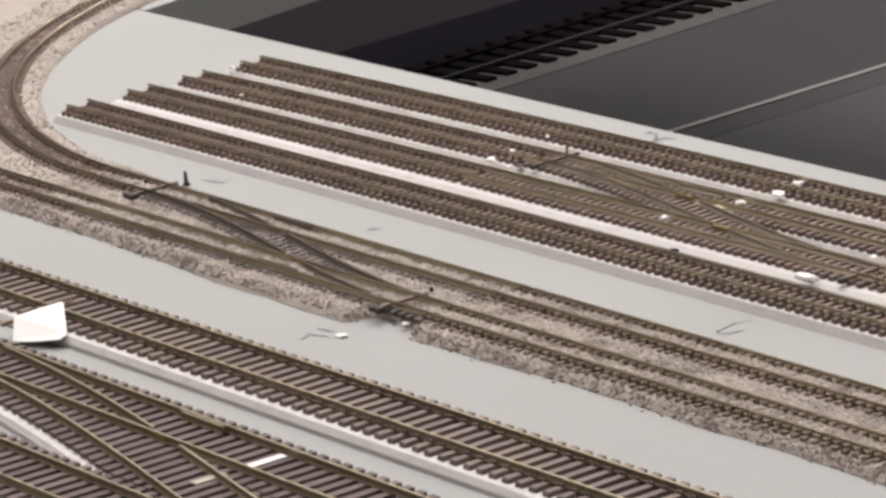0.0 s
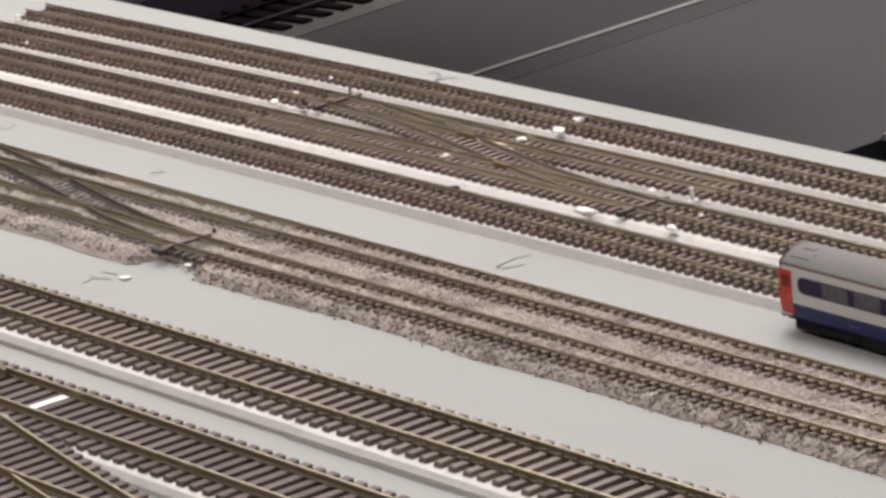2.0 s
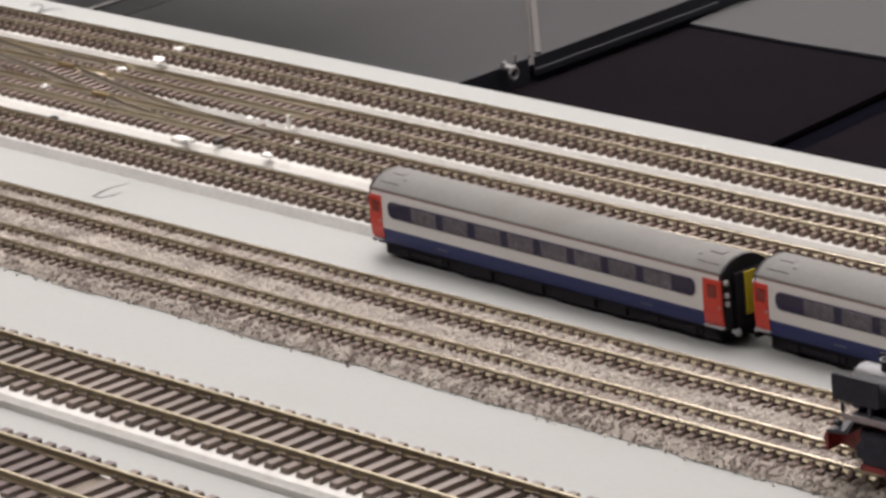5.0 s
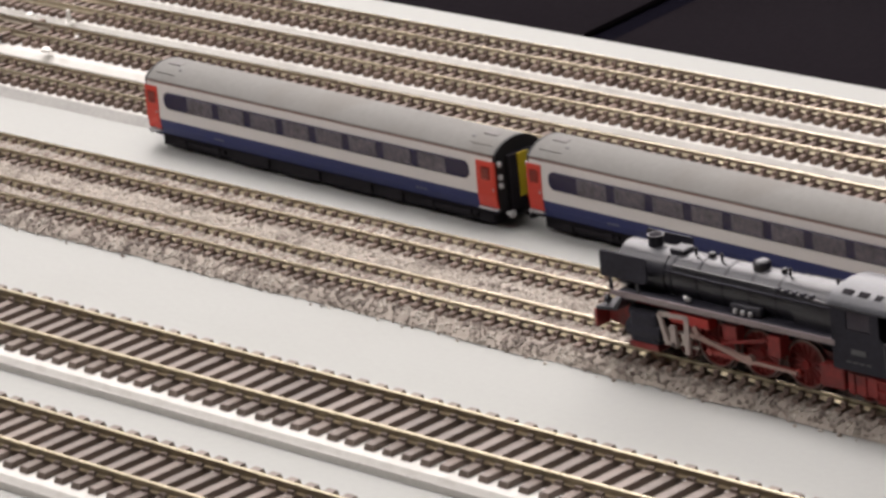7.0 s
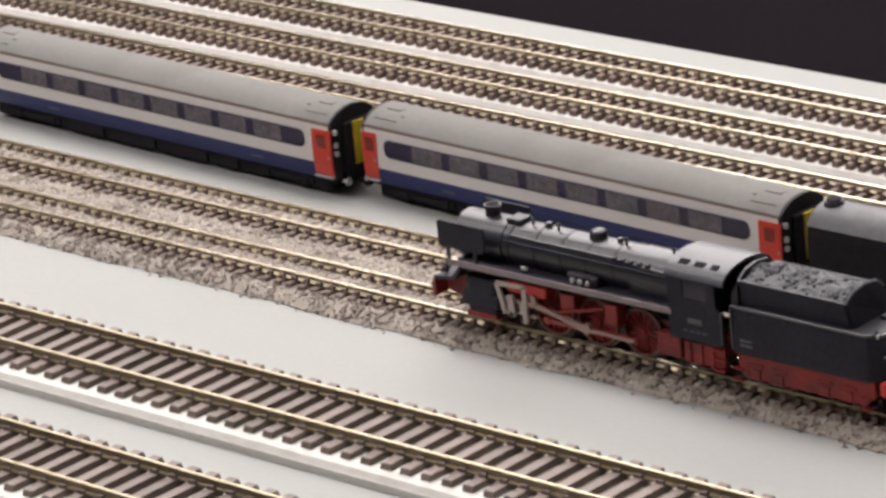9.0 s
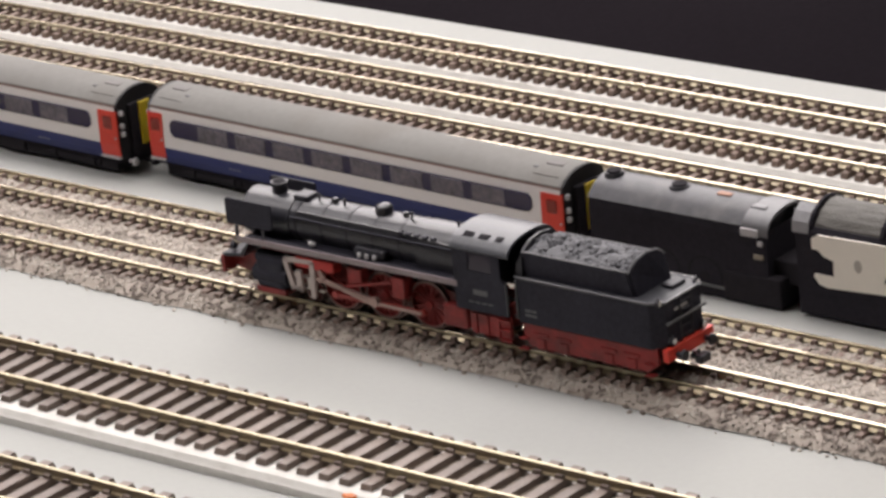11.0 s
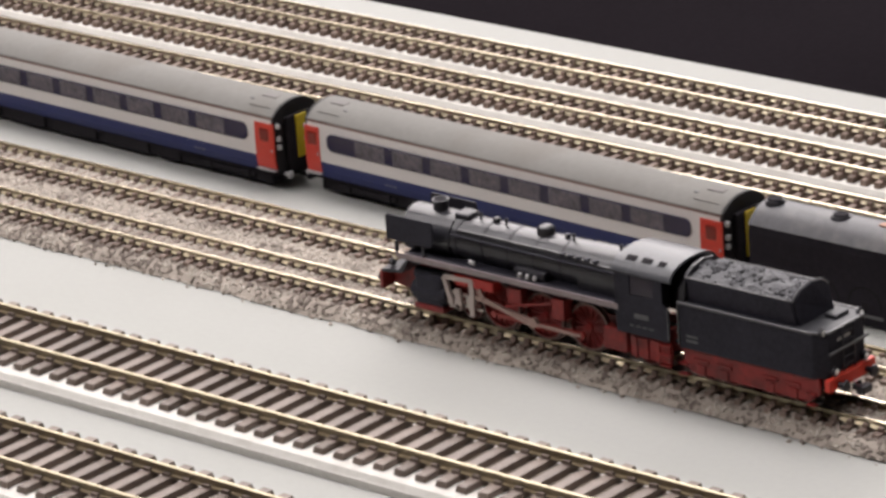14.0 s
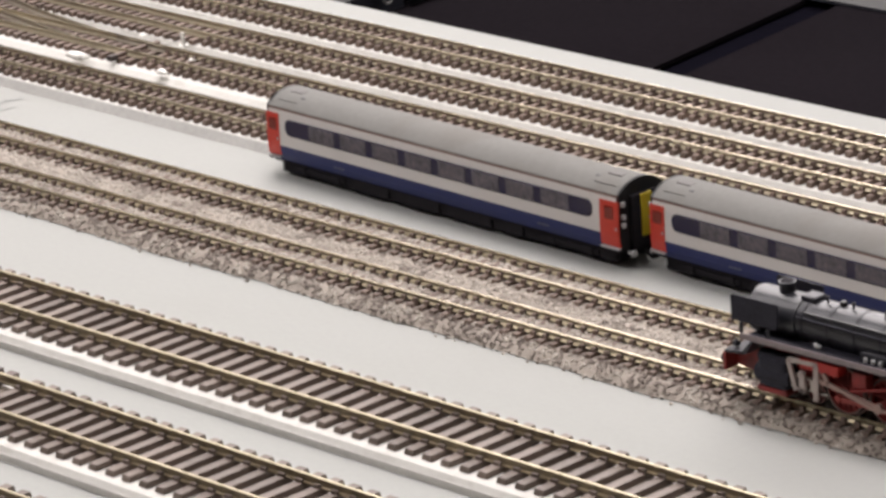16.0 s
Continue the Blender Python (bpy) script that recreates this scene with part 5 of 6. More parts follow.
    box(bm, 36.0, 39.6, 1.0, 6.4, 20.3, 21.2, bevel=0.4)
    pm("water_filler", bm, DECK, root, "grey water filler hatch")
    bm = BM()
    for y in (-2.2, 2.2):
        cyl(bm, (L + 0.5, y, 9.0), (L + 0.5, y, 20.4), 0.22, None, 6)
    for z in (10.5, 12.6, 14.7, 16.8, 18.9):
        cyl(bm, (L + 0.5, -2.2, z), (L + 0.5, 2.2, z), 0.2, None, 6)
    pm("ladder", bm, BLACK, root)
    bm = BM()
    cyl(bm, (L + 0.6, -7.6, 15.2), (L + 0.6, 7.6, 15.2), 0.38, None, 8)
    pm("rear_rail", bm, MIDGREY, root, "dark grey rear handrail")
    bm = BM()
    box(bm, L, L + 0.25, -3.8, 1.2, 17.2, 18.0, bevel=0.08)
    pm("rear_plate", bm, GREY_LIGHT, root, "blank pale rear plate")
    for y in (-7.6, 7.6):
        lamp(root, L - 1.0, y, 20.2, 1, 0.9)
    lamp(root, L + 1.2, -6.0, 10.4, 1, 0.95)
    lamp(root, L + 1.2, 6.0, 10.4, 1, 0.95)
    bm = BM()
    box(bm, L - 0.2, L + 1.4, -9.2, 9.2, 6.0, 9.2, bevel=0.25)
    pm("buffer_beam", bm, BEAM_RED, root, "bright red rear buffer beam")
    buffers(root, L + 1.3, 1, 7.2)
    bm = BM()
    box(bm, L + 1.3, L + 4.6, -0.7, 0.7, 4.2, 5.5, bevel=0.2)
    box(bm, L + 3.4, L + 5.6, -1.9, 1.9, 3.8, 5.9, bevel=0.3)
    cyl(bm, (L + 1.4, 2.4, 5.4), (L + 1.8, 2.6, 2.4), 0.5, None, 8)
    pm("coupling", bm, BLACK, root, "black loop coupling")
    # frame with axleboxes
    for s in (-1, 1):
        bm = BM()
        y0, y1 = sorted((s * 7.6, s * 8.6))
        plate_xz(bm, [(1.0, 8.8), (1.0, 4.6), (3.0, 2.6), (38.0, 2.6), (41.0, 4.6), (41.0, 8.8)], y0, y1)
        fr = pm("tender_frame", bm, RED_WORN, root, "grimy red tender frame")
        for xk in (6.2, 13.0, 26.6, 33.4):
            bm = BM()
            y0, y1 = sorted((s * 8.4, s * 9.0))
            box(bm, xk - 1.3, xk + 1.3, y0, y1, 2.4, 5.2, bevel=0.3)
            box(bm, xk - 2.4, xk + 2.4, y0, y1 - 0.2, 5.6, 6.6, bevel=0.25)
            pm("axlebox", bm, RED_WORN, fr, "grimy red axlebox and spring")
        for xk in (6.2, 13.0, 26.6, 33.4):
            spoked_wheel(root, xk, s * 4.2, 3.1, 3.1, s, 8, "tender_wheel", RED_WORN)
        for z in (1.6, 4.4):
            y0, y1 = sorted((s * 7.8, s * 9.4))
            for x0 in (-0.2, 37.4):
                bm = BM()
                box(bm, x0, x0 + 2.6, y0, y1, z, z + 0.4, bevel=0.1)
                pm("footstep", bm, RED_WORN, root)
        bm = BM()
        cyl(bm, (0.2, s * 9.4, 9.6), (0.2, s * 9.4, 19.6), 0.25, None, 6)
        pm("grab_rail", bm, MIDGREY, root)
        bm = BM()
        y0, y1 = sorted((s * 9.2, s * 9.28))
        for k in range(2):
            box(bm, 2.4, 5.8, y0, y1, 10.6 + k * 1.2, 11.2 + k * 1.2)
        pm("marking", bm, MIDGREY, root, "two faint grey marking bars")
    bm = BM()
    box(bm, 1.0, L - 1.0, -6.6, 6.6, 5.0, 8.8, bevel=0.3)
    box(bm, -4.0, 1.0, -1.2, 1.2, 4.4, 6.0, bevel=0.2)
    pm("underframe", bm, UNDER, root)
    bm = BM()
    plate_xz(bm, [(-2.0, 9.0), (0.0, 9.0), (0.0, 9.7), (-2.0, 9.7)], -8.0, 8.0)
    for s in (-1, 1):
        y0, y1 = sorted((s * 7.6, s * 8.3))
        plate_xz(bm, [(0.0, 20.0), (0.0, 23.4), (1.8, 25.6), (1.8, 20.0)], y0, y1)
    pm("front_plate", bm, BLACK, root, "black footplate and side wings")
    return root


BEAM_RED = mat("bright_beam_red", (0.58, 0.040, 0.022), 0.5, vary=0.15, scale=80, grain=900)
# rims are a lighter grey than the tank and bunker walls
TRIM_GREY = mat("light_grey_rim", (0.125, 0.125, 0.132), 0.45, 0.1, vary=0.2, scale=90, grain=700)
DECK = mat("dull_grey_deck", (0.026, 0.027, 0.033), 0.5, spec=0.3, vary=0.25, scale=60, grain=700)

LOCO_X = 0.0980
locomotive(pose(LOCO_X, YA, RAIL_Z))
tender(pose(LOCO_X + 0.0992, YA, RAIL_Z))

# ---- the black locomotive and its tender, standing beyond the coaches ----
# lighter base colour carries the casing top's sheen; pale mottling over it
SHEEN = mat("grey_sheen_casing", (0.040, 0.0405, 0.047), 0.46, spec=0.36, vary=0.3, scale=60, grain=700, dirt=(0.090, 0.088, 0.086), dirt_scale=160, dirt_amount=0.5, bump=0.00005)
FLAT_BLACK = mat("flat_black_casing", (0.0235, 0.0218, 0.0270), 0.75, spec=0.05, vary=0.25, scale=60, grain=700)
TYRE_DARK = mat("dark_worn_tyre", (0.013, 0.0125, 0.0135), 0.7, spec=0.1, vary=0.2, scale=90, grain=600)
GREY_COAL = mat("dusty_grey_coal", (0.098, 0.094, 0.086), 0.75, vary=0.35, scale=300, grain=1500, island=0.3, bump=0.0004)


def black_locomotive(m):
    """x from the front, y from the near side, z from the board; millimetres."""
    root = thing("black_locomotive", m, "plain black locomotive with a grey-sheened roof beside a coach", "locomotive")
    W = 17.6
    bm = BM()
    # near side drops almost to the board, standing in for contact shade
    extrude_profile(bm, [(0.3, 0.3), (0.3, 18.6), (0.9, 20.8), (W - 0.9, 20.8), (W - 0.3, 18.6), (W - 0.6, 1.2)], 2.4, 50)
    pm("casing", bm, FLAT_BLACK, root, "flat black body side")
    bm = BM()
    top = [(W / 2 - (W / 2 - 0.5) * math.cos(math.pi * i / 20), 20.6 + 4.1 * (1 - abs(math.cos(math.pi * i / 20)) ** 2.4)) for i in range(21)]
    extrude_profile(bm, top, 2.1, 50.2, round_sides=True)
    ro = pm("casing_top", bm, SHEEN, root, "black rounded top with a grey sheen in its colour")
    for x, r, h in ((5.4, 2.4, 1.5), (26.0, 2.5, 0.9)):
        bm = BM()
        cyl(bm, (x, W / 2 - 0.6, 24.2), (x, W / 2 - 0.6, 24.6 + h * 0.6), r * 1.15, r, 22)
        c = pm("chimney" if x < 10 else "dome", bm, SHEEN, ro)
        bm = BM()
        cyl(bm, (x, W / 2 - 0.6, 24.5 + h * 0.5), (x, W / 2 - 0.6, 24.9 + h * 0.7), r * 0.85, r * 0.8, 20)
        pm("opening", bm, UNDER, c)
    bm = BM()
    box(bm, 38.0, 42.0, W / 2 - 1.5, W / 2 + 0.5, 24.5, 25.0, bevel=0.2)
    pm("patch", bm, ORANGE_DULL, ro, "small rusty orange patch")
    # cab
    bm = BM()
    extrude_profile(bm, [(0.2, 1.0), (0.1, 20.0), (W - 0.1, 20.0), (W - 0.2, 1.0)], 50, 57.5)
    pm("cab", bm, FLAT_BLACK, root, "flat black cab")
    bm = BM()
    roof = [(W / 2 - (W / 2 + 0.2) * math.cos(math.pi * i / 20), 19.6 + 5.2 * math.sin(math.pi * i / 20) ** 0.75) for i in range(21)]
    extrude_profile(bm, roof + [(y, z - 0.8) for y, z in roof[::-1]], 50.6, 58.4, round_sides=True)
    cr = pm("cab_roof", bm, ROOF_SILVER, root, "silver-grey cab roof")
    bm = BM()
    box(bm, 50.2, 55.4, -0.5, 0.9, 18.4, 20.6, bevel=0.2)
    pm("side_flap", bm, GREY_LIGHT, cr, "pale grey flap at the cab eave")
    bm = BM()
    box(bm, 50.5, 55.0, 4.2, 6.8, 23.9, 24.7, bevel=0.3)
    pm("roof_hatch", bm, ROOF_SILVER, cr)
    for x, z, w in ((53.6, 12.6, 3.0), (55.0, 16.2, 1.6)):
        bm = BM()
        box(bm, x, x + w, -0.35, 0.3, z, z + 1.3, bevel=0.2)
        pm("cab_fitting", bm, GREY_LIGHT if z > 14 else TAN, root)
    # wheels and rods
    for x, r in ((12.0, 5.4), (25.0, 5.4), (38.0, 5.4)):
        bm = BM()
        cyl(bm, (x, 0.42, r), (x, 1.8, r), r, None, 26)
        cyl(bm, (x, 0.2, r), (x, 0.6, r), 1.3, None, 12)
        w = pm("driving_wheel", bm, UNDER, root)
        bm = BM()
        n = 26
        ring = [[bm.verts.new((x + q * math.cos(2 * math.pi * i / n), y, r + q * math.sin(2 * math.pi * i / n))) for i in range(n)] for q, y in ((r * 0.90, 0.28), (r * 0.97, 0.28), (r * 0.97, 0.6), (r * 0.90, 0.6))]
        for k in range(4):
            for i in range(n):
                bm.faces.new((ring[k][i], ring[k][(i + 1) % n], ring[(k + 1) % 4][(i + 1) % n], ring[(k + 1) % 4][i]))
        bmesh.ops.recalc_face_normals(bm, faces=bm.faces)
        pm("tyre", bm, TYRE_DARK, w)
    bm = BM()
    rod(bm, (3.0, 0.0, 6.4), (9.5, 0.0, 3.6), 0.6, 0.4)
    rod(bm, (9.5, 0.0, 3.6), (47.0, 0.0, 3.0), 0.8, 0.4)
    pm("coupling_rod", bm, MIDGREY, root, "dull grey coupling rod")
    bm = BM()
    box(bm, 0.8, 57.0, 2.4, W - 2.4, 2.6, 5.6, bevel=0.3)
    # the box below the cab is enlarged to fill the shade at the board
    box(bm, 44.0, 61.5, -0.5, W - 0.8, 0.2, 8.2, bevel=0.4)
    box(bm, 57.0, 66.0, 3.0, W - 3.0, 6.0, 12.0, bevel=0.4)
    pm("chassis", bm, UNDER, root, "black chassis lowered to fill the contact shade")
    bm = BM()
    box(bm, -1.6, -0.8, 1.0, W - 1.0, 4.6, 7.4, bevel=0.2)
    pm("buffer_beam", bm, TAN, root, "brownish front buffer beam")
    for y in (3.4, W - 3.4):
        bm = BM()
        cyl(bm, (-3.2, y, 6.0), (-1.4, y, 6.0), 0.9, 0.7, 12)
        cyl(bm, (-3.8, y, 6.0), (-3.2, y, 6.0), 1.3, None, 14)
        pm("buffer", bm, RED_WORN, root, "dull red buffer")
    return root


def black_tender(m):
    root = thing("black_tender", m, "black tender with a cream cut-out side panel", "tender")
    W, L = 17.6, 34.0
    bm = BM()
    extrude_profile(bm, [(0.3, 0.8), (0.2, 22.6), (1.0, 24.0), (W - 1.0, 24.0), (W - 0.2, 22.6), (W - 0.3, 0.8)], 0, L)
    pm("body", bm, FLAT_BLACK, root, "flat black tender body")
    bm = BM()
    out = [(5.0, 18.6), (5.0, 21.4), (7.0, 22.6), (9.0, 22.6), (31.5, 22.9), (32.4, 21.6), (32.2, 19.4), (29.0, 17.0), (26.0, 14.0), (25.6, 12.9), (31.6, 12.4), (32.4, 11.4), (31.2, 10.2), (9.0, 9.0), (6.6, 9.6), (5.2, 11.4), (5.4, 12.2), (11.0, 12.2), (11.2, 16.4), (8.6, 17.0), (6.8, 18.6)]
    plate_xz(bm, out, -0.25, 0.25)
    cp = pm("side_panel", bm, CREAM, root, "cream panel with stepped black cut-outs")
    bm = BM()
    n = 16
    plate_xz(bm, [(18.4 + 1.1 * math.cos(2 * math.pi * i / n), 16.2 + 1.7 * math.sin(2 * math.pi * i / n)) for i in range(n)], -0.33, -0.2)
    pm("emblem", bm, TAN_GREY, cp, "small grey oval emblem")
    # coal load in an open top
    bm = BM()
    arch = [(1.2, 23.6)] + [(1.4 + (W - 2.8) * i / 12, 24.6 + 4.4 * math.sin(math.pi * i / 12) ** 0.7) for i in range(13)] + [(W - 1.2, 23.6)]
    extrude_profile(bm, arch, 5.5, 24.0)
    bmesh.ops.subdivide_edges(bm, edges=bm.edges[:], cuts=3, use_grid_fill=True)
    for v in bm.verts:
        v.co += Vector((0, 0, 0.45)) * noise.noise(v.co * 0.55) + Vector((0.2, 0, 0)) * noise.noise(v.co * 0.9)
    pm("coal", bm, GREY_COAL, root, "dusty grey heaped coal")
    for x, s in ((4.4, 1), (25.2, 1)):
        bm = BM()
        extrude_profile(bm, [(0.6, 23.2)] + [(0.6 + (W - 1.2) * i / 12, 24.4 + 5.2 * math.sin(math.pi * i / 12) ** 0.6) for i in range(13)] + [(W - 0.6, 23.2)], x - 0.5, x + 0.5)
        pm("coal_plate", bm, FLAT_BLACK, root, "arched black coal plate")
    bm = BM()
    extrude_profile(bm, [(0.0, 22.2), (0.4, 25.0), (2.0, 27.2), (4.6, 28.6), (4.9, 28.0), (2.4, 26.6), (1.1, 24.8), (0.7, 22.2)], -0.8, 4.0)
    pm("front_wing", bm, WING_GREY, root, "silver-grey front wing plate")
    bm = BM()
    box(bm, 26.5, 33.8, 0.6, W - 0.6, 24.0, 24.8, bevel=0.3)
    pm("deck_plate", bm, ROOF_SILVER, root, "pale grey deck plate behind the coal")
    bm = BM()
    box(bm, 28.0, 31.4, 5.0, 9.6, 24.7, 26.0, bevel=0.4)
    pm("water_hatch", bm, DECK, root, "dull grey water hatch")
    for x in (6.0, 17.0, 28.0):
        bm = BM()
        cyl(bm, (x, 2.0, 3.0), (x, 3.4, 3.0), 3.0, None, 20)
        pm("tender_wheel", bm, BLACK, root)
    bm = BM()
    box(bm, 0.5, L - 0.5, 2.6, W - 2.6, 1.4, 3.4, bevel=0.2)
    pm("chassis", bm, UNDER, root)
    return root


def black_wagon(m):
    root = thing("black_van", m, "black wagon with a pale grey roof plate", "wagon")
    W, L = 17.4, 60.0
    bm = BM()
    extrude_profile(bm, [(0.4, 1.0), (0.2, 20.4), (W - 0.2, 20.4), (W - 0.4, 1.0)], 0, L)
    pm("body", bm, FLAT_BLACK, root, "flat black wagon body")
    bm = BM()
    extrude_profile(bm, [(-0.2, 19.6), (0.6, 22.0), (3.4, 24.0), (W / 2, 24.8), (W - 3.4, 24.0), (W - 0.6, 22.0), (W + 0.2, 19.6)], -0.6, L + 0.6)
    rf = pm("roof", bm, ROOF_SILVER, root, "pale grey wagon roof")
    bm = BM()
    box(bm, 4.0, 7.5, 3.2, 5.6, 23.3, 24.4, bevel=0.3)
    pm("roof_hatch", bm, UNDER, rf)
    for x in (9.0, 50.0):
        bm = BM()
        cyl(bm, (x, 1.6, 3.2), (x, 3.2, 3.2), 3.1, None, 20)
        pm("wheel", bm, BLACK, root)
    bm = BM()
    box(bm, 3.0, 8.0, -0.4, 0.4, 4.4, 6.6, bevel=0.3)
    pm("step_board", bm, RED, root, "red step board")
    bm = BM()
    box(bm, 1.0, L - 1.0, 2.6, W - 2.6, 1.4, 3.4, bevel=0.2)
    pm("chassis", bm, UNDER, root)
    return root


WING_GREY = mat("grey_wing_plate", (0.24, 0.24, 0.25), 0.6, spec=0.25, vary=0.15, scale=60, grain=600)
ORANGE_DULL = mat("dull_orange_rust", (0.30, 0.14, 0.08), 0.6, vary=0.15, scale=60, grain=500)
TAN = mat("tan_painted_metal", (0.26, 0.23, 0.18), 0.5, vary=0.15, scale=60, grain=500)
TAN_GREY = mat("grey_tan_emblem", (0.38, 0.36, 0.32), 0.5, vary=0.08, scale=60, grain=500)
ROOF_SILVER = mat("silver_grey_roof", (0.115, 0.116, 0.122), 0.5, 0.0, vary=0.2, scale=60, grain=700)
black_locomotive(pose(0.1687, 0.0006, 0.0002))
black_tender(pose(0.2356, 0.0000, 0.0002))
black_wagon(pose(0.2735, 0.0000, 0.0002))

# ---- the lower boards beyond the layout, their track, and the dark drapes ----
ZL = -0.25


def flat_piece(name, outline, z0, z1, material, label, category, kind="structure", side=None):
    bm = BM()
    a = [bm.verts.new((x, y, z0)) for x, y in outline]
    b = [bm.verts.new((x, y, z1)) for x, y in outline]
    n = len(outline)
    for i in range(n):
        bm.faces.new((a[i], a[(i + 1) % n], b[(i + 1) % n], b[i])).material_index = 1
    bm.faces.new(a[::-1]).material_index = 1
    bm.faces.new(b)
    bmesh.ops.recalc_face_normals(bm, faces=bm.faces)
    return mesh_object(name, bm, [material, side or (CLOTH if material is CLOTH else EDGE_DARK)], label, category, kind=kind)


EDGE_DARK = mat("dark_navy_board_edge", (0.012, 0.013, 0.020), 0.6, vary=0.2, scale=8, grain=200)
TAN_SEAM = mat("bare_board_seam", (0.041, 0.036, 0.031), 0.7, vary=0.2, scale=20, grain=200)
LOW_TARMAC = mat("dark_grey_road_paint", (0.0195, 0.0188, 0.0198), 0.75, spec=0.2, vary=0.08, scale=6, grain=200)
LOW_BED = mat("grey_underlay_strip", (0.058, 0.056, 0.054), 0.8, spec=0.1, vary=0.2, scale=25, grain=200)
LOW_RAIL = mat("grey_lower_rail", (0.024, 0.0225, 0.022), 0.8, spec=0.05, vary=0.2, scale=15, grain=200)
LANE_DARK = mat("dark_lane_paint", (0.0125, 0.0118, 0.0135), 0.9, spec=0.02, vary=0.12, scale=6, grain=200)
FAR_GREY = mat("mid_grey_lower_paint", (0.064, 0.064, 0.064), 0.85, spec=0.1, vary=0.06, scale=6, grain=200)
WORN_GREY = mat("worn_band_paint", (0.038, 0.0375, 0.038), 0.8, spec=0.1, vary=0.3, scale=9, grain=200)
TRIM_DARK = mat("dark_grey_edge_trim", (0.028, 0.028, 0.031), 0.7, vary=0.1, scale=8, grain=200)
DARK_SLEEPER = mat("near_black_sleeper", (0.0058, 0.0050, 0.0048), 0.9, spec=0.0, vary=0.2, scale=60, grain=300)
CLOTH_DEEP = mat("deep_navy_cloth", (0.0036, 0.0034, 0.0056), 0.95, spec=0.0, vary=0.3, scale=5, grain=300)
JOINT_BROWN = mat("brown_joint", (0.016, 0.0125, 0.010), 0.8, vary=0.2, scale=20, grain=200)
X_EDGE = -0.934
ZC = ZL - 0.0140
# corner board, the board past the diagonal seam, and the far board across the cloth
flat_piece("lower_board_corner", [(-3.2, 0.25), (-0.918, 0.25), (X_EDGE + 0.001, 0.800), (-2.99, 2.702), (-3.2, 2.702)], ZL - 0.014, ZL, LOW_GREY, "grey painted lower corner board", "board")
flat_piece("lower_board_middle", [(X_EDGE + 0.002, 0.8035), (-0.9395, 0.960), (-0.945, 2.70), (-2.985, 2.70)], ZL - 0.014, ZL, LOW_GREY, "grey painted lower board past a seam", "board")
flat_piece("lower_board_far", [(-0.9335, 0.9310), (-0.8535, 0.9300), (-0.72, 0.9350), (2.6, 1.05), (2.6, 2.6), (-0.9440, 2.6), (-0.9385, 0.955)], ZC + 0.0002, ZL - 0.012, FAR_GREY, "pale grey far board with a thin black edge", "board")
flat_piece("board_edge_trim", [(X_EDGE + 0.0025, 0.803), (X_EDGE + 0.0050, 0.803), (-0.9365, 0.960), (-0.9390, 0.960)], ZL - 0.010, ZL - 0.0065, TRIM_DARK, "narrow grey strip along the board edge", "trim")
# dark joint and bare tan strip along the seam
flat_piece("board_joint", [(X_EDGE + 0.0002, 0.8006), (X_EDGE + 0.0008, 0.8026), (-2.9848, 2.7005), (-2.987, 2.6985)], ZL, ZL + 0.0010, JOINT_BROWN, "dark joint between two lower boards", "joint")
flat_piece("board_seam", [(X_EDGE - 0.0015, 0.8080), (X_EDGE + 0.0010, 0.8105), (-2.979, 2.7005), (-2.9835, 2.698)], ZL, ZL + 0.0012, TAN_SEAM, "bare tan strip along the board seam", "seam")


def lane(name, a, b, rise, material, label, category, lean=-0.066, y0=0.26, y1=1.7):
    """A painted lane on the lower board between x = a and x = b at y 0.75, leaning as it goes back."""
    return flat_piece(name, [(x + lean * (y - 0.75), y) for x, y in ((a, y0), (b, y0), (b, y1), (a, y1))], ZL, ZL + rise, material, label, category, side=material)


# painted lanes: grey, dark, near-black, the track's pale strip, tarmac, pale line, worn band
lane("grey_lane", -2.30, -1.8055, 0.0004, FAR_GREY, "mid grey painted lane on the lower board", "roadway", lean=-0.10)
lane("dark_lane", -1.8055, -1.6270, 0.0005, LANE_DARK, "dark grey roadway painted on the lower board", "roadway", lean=-0.10)
lane("black_lane", -1.6290, -1.4880, 0.0008, LOW_DARK, "near-black roadway painted on the lower board", "roadway", lean=-0.10)
lane("lower_track_bed", -1.4890, -1.4430, 0.0012, LOW_BED, "pale grey strip under the lower track", "underlay", lean=-0.13)
lane("lower_tarmac", -1.4860, -1.2620, 0.0006, LOW_TARMAC, "dark grey roadway paint beside a pale line", "roadway")
lane("pale_line", -1.2620, -1.2572, 0.0015, LOW_LINE, "pale line painted on the lower board", "line")
lane("worn_band", -1.2570, -1.2290, 0.0003, WORN_GREY, "worn darker band beside the pale line", "roadway")


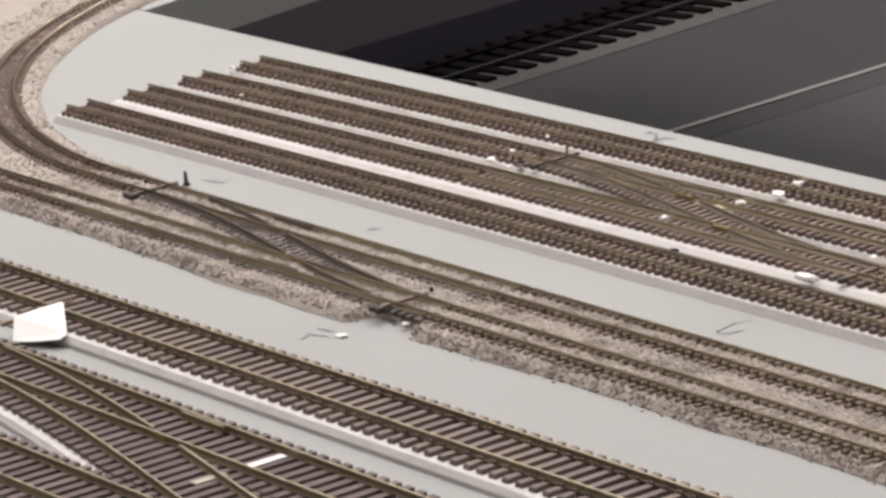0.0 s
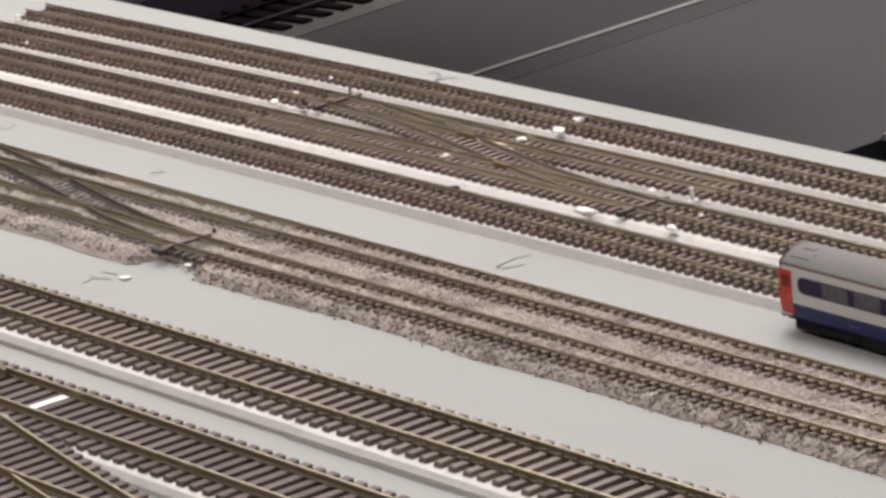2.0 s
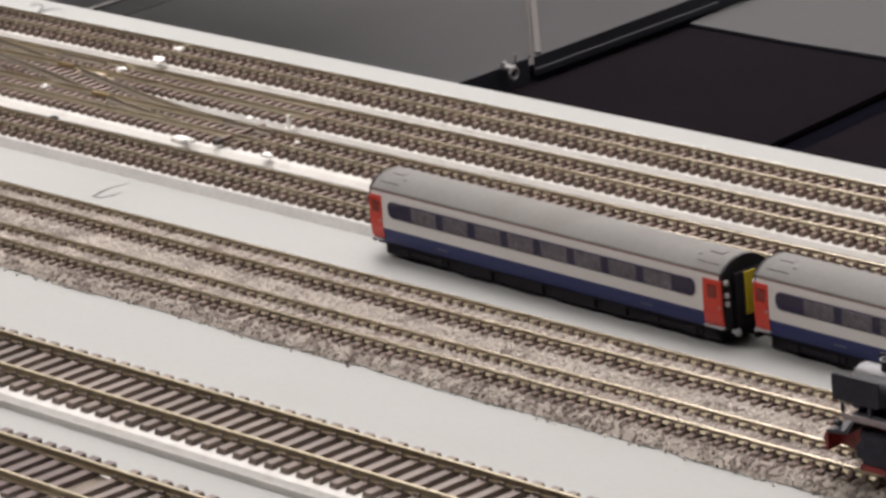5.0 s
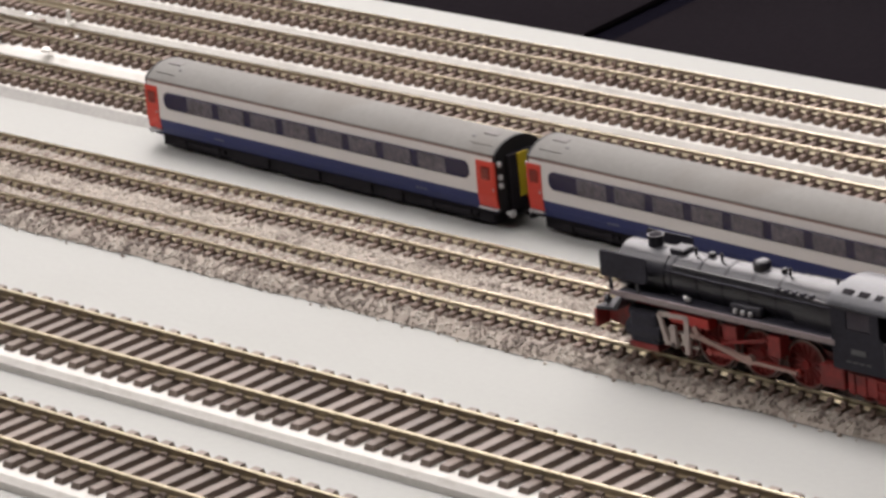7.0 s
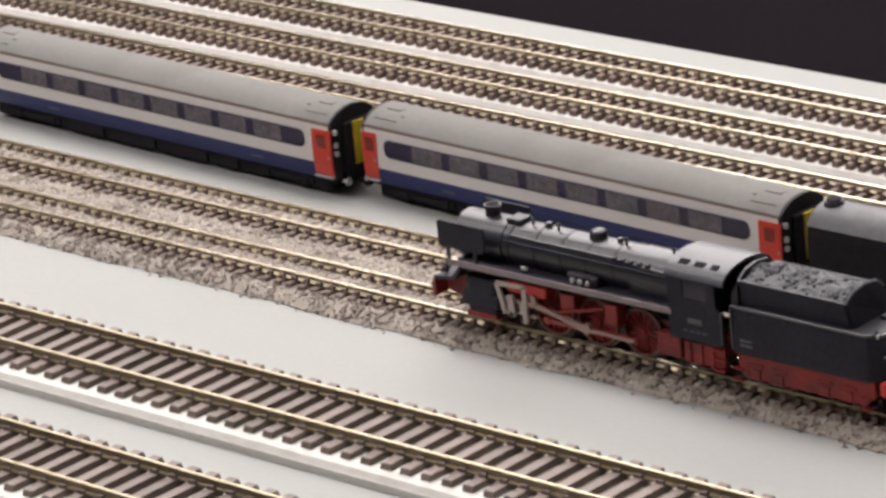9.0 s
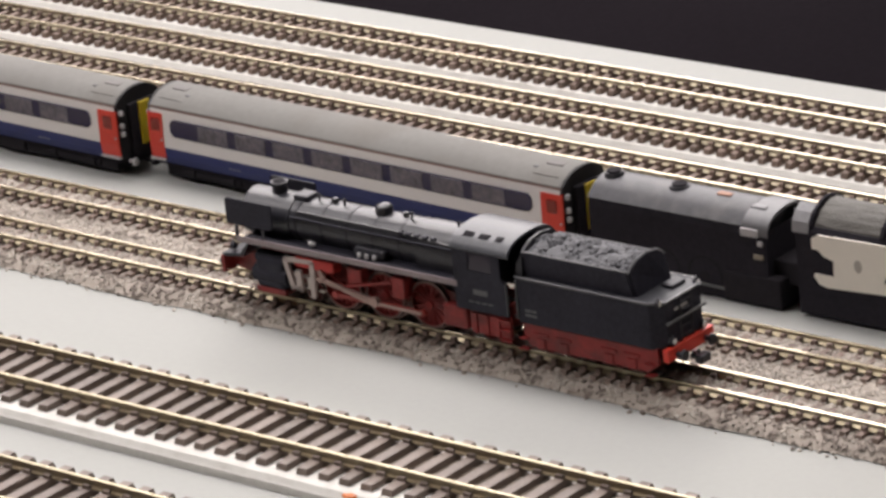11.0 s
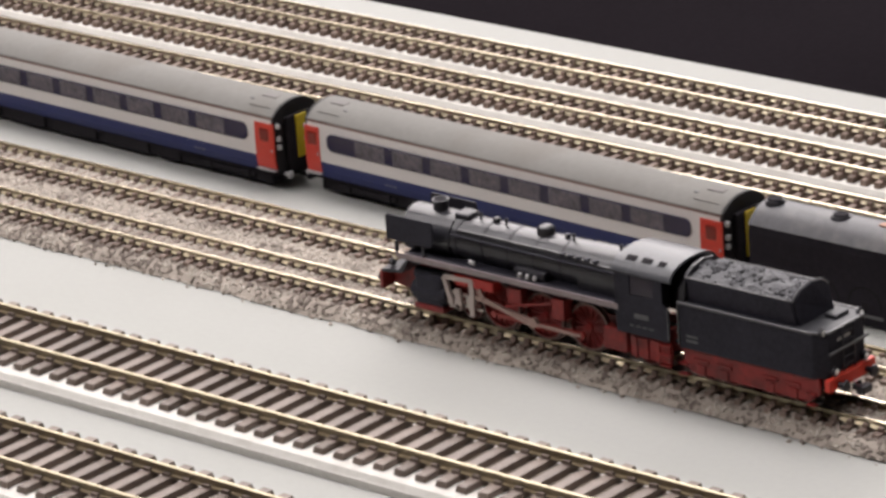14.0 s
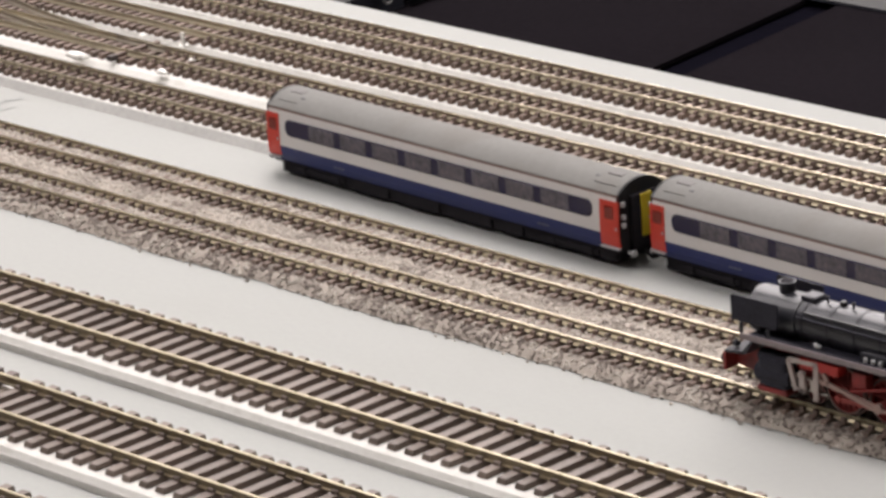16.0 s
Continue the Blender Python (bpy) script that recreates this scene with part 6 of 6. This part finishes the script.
def lower_track():
    """Large-scale track: near rail on the pale strip's inner edge, far rail lost in the black lane."""
    root = thing("railway_track", Matrix(), "dark large-scale track on the lower board", "track", "lower track")
    z = ZL + 0.0014
    p, q = Vector((-1.4897 + 0.13 * 0.45, 0.30, z)), Vector((-1.4897 - 0.13 * 0.90, 1.65, z))
    d = (q - p).normalized()
    nrm = Vector((-d.y, d.x, 0))
    up = Vector((0, 0, 0.0020))
    for off, material in ((0.0, LOW_RAIL), (0.032, DARK_SLEEPER)):
        bm = BM()
        c0, c1, w = p + nrm * off + up, q + nrm * off + up, nrm * 0.0016
        v = [bm.verts.new(c) for c in (c0 - w, c1 - w, c1 + w, c0 + w, c0 - w + up, c1 - w + up, c1 + w + up, c0 + w + up)]
        for f in ((0, 1, 2, 3), (4, 5, 6, 7), (0, 1, 5, 4), (1, 2, 6, 5), (2, 3, 7, 6), (3, 0, 4, 7)):
            bm.faces.new([v[i] for i in f])
        bmesh.ops.recalc_face_normals(bm, faces=bm.faces)
        part("rail", bm, material, root)
    bm = BM()
    box(bm, -0.0050, 0.0050, -0.026, 0.054, -0.0010, 0.0020, bevel=0.0009)
    me = bpy.data.meshes.new("lower_sleeper")
    bm.to_mesh(me)
    bm.free()
    me.materials.append(DARK_SLEEPER)
    a = math.atan2(d.y, d.x)
    for i in range(int((q - p).length / 0.0185)):
        ob = new("sleeper", me)
        ob.parent = root
        ob.matrix_local = Matrix.Translation(p + d * (0.012 + i * 0.0185)) @ Matrix.Rotation(a, 4, "Z")


lower_track()


# clamp at the board corner
def clamp():
    root = thing("bolt_clamp", pose(-0.926, 0.778, ZL) @ Matrix.Scale(0.42, 4), "pale metal wing-nut clamp at the board corner", "clamp")
    bm = BM()
    n, m = 18, 6
    ring = []
    for i in range(n):
        a = 2 * math.pi * i / n
        ring.append([bm.verts.new((0.010 + math.cos(b) * 0.0022, math.cos(a) * (0.0075 + math.sin(b) * 0.0022), -0.004 + math.sin(a) * (0.0075 + math.sin(b) * 0.0022))) for b in [2 * math.pi * j / m for j in range(m)]])
    for i in range(n):
        for j in range(m):
            bm.faces.new((ring[i][j], ring[(i + 1) % n][j], ring[(i + 1) % n][(j + 1) % m], ring[i][(j + 1) % m]))
    bmesh.ops.recalc_face_normals(bm, faces=bm.faces)
    part("ring", bm, ZINC, root)
    bm = BM()
    box(bm, -0.012, 0.011, -0.006, 0.006, 0.0, 0.006, bevel=0.0015)
    part("bracket", bm, ZINC, root)
    bm = BM()
    cyl(bm, (0.0, 0.010, 0.0), (0.0, 0.014, 0.018), 0.003, 0.002, 10)
    cyl(bm, (-0.010, -0.002, 0.004), (-0.004, -0.002, 0.010), 0.004, 0.003, 10)
    part("bolt", bm, ZINC, root)


ZINC = mat("pale_zinc", (0.22, 0.215, 0.21), 0.5, 0.3, vary=0.1, scale=60, grain=300)
clamp()
# black cloth laid over the well in two sheets; a darker sheet is added in the slot between them to draw the dark band
# of a fold
flat_piece("drape_well", [(-0.960, 0.12), (-0.650, 0.12), (-0.7525, 0.966), (-0.960, 0.966)], ZC - 0.003, ZC - 0.0004, CLOTH, "black cloth covering the well between boards", "drape")
flat_piece("drape_well", [(-0.628, 0.12), (2.6, 0.12), (2.6, 1.10), (-0.7285, 0.966)], ZC - 0.003, ZC, CLOTH, "black cloth covering the well between boards", "drape")
flat_piece("drape_under", [(-0.90, 0.12), (2.6, 0.12), (2.6, 1.10), (-0.90, 0.966)], ZC - 0.007, ZC - 0.0045, CLOTH_DEEP, "darker sheet added for the dark band across the cloth", "drape")
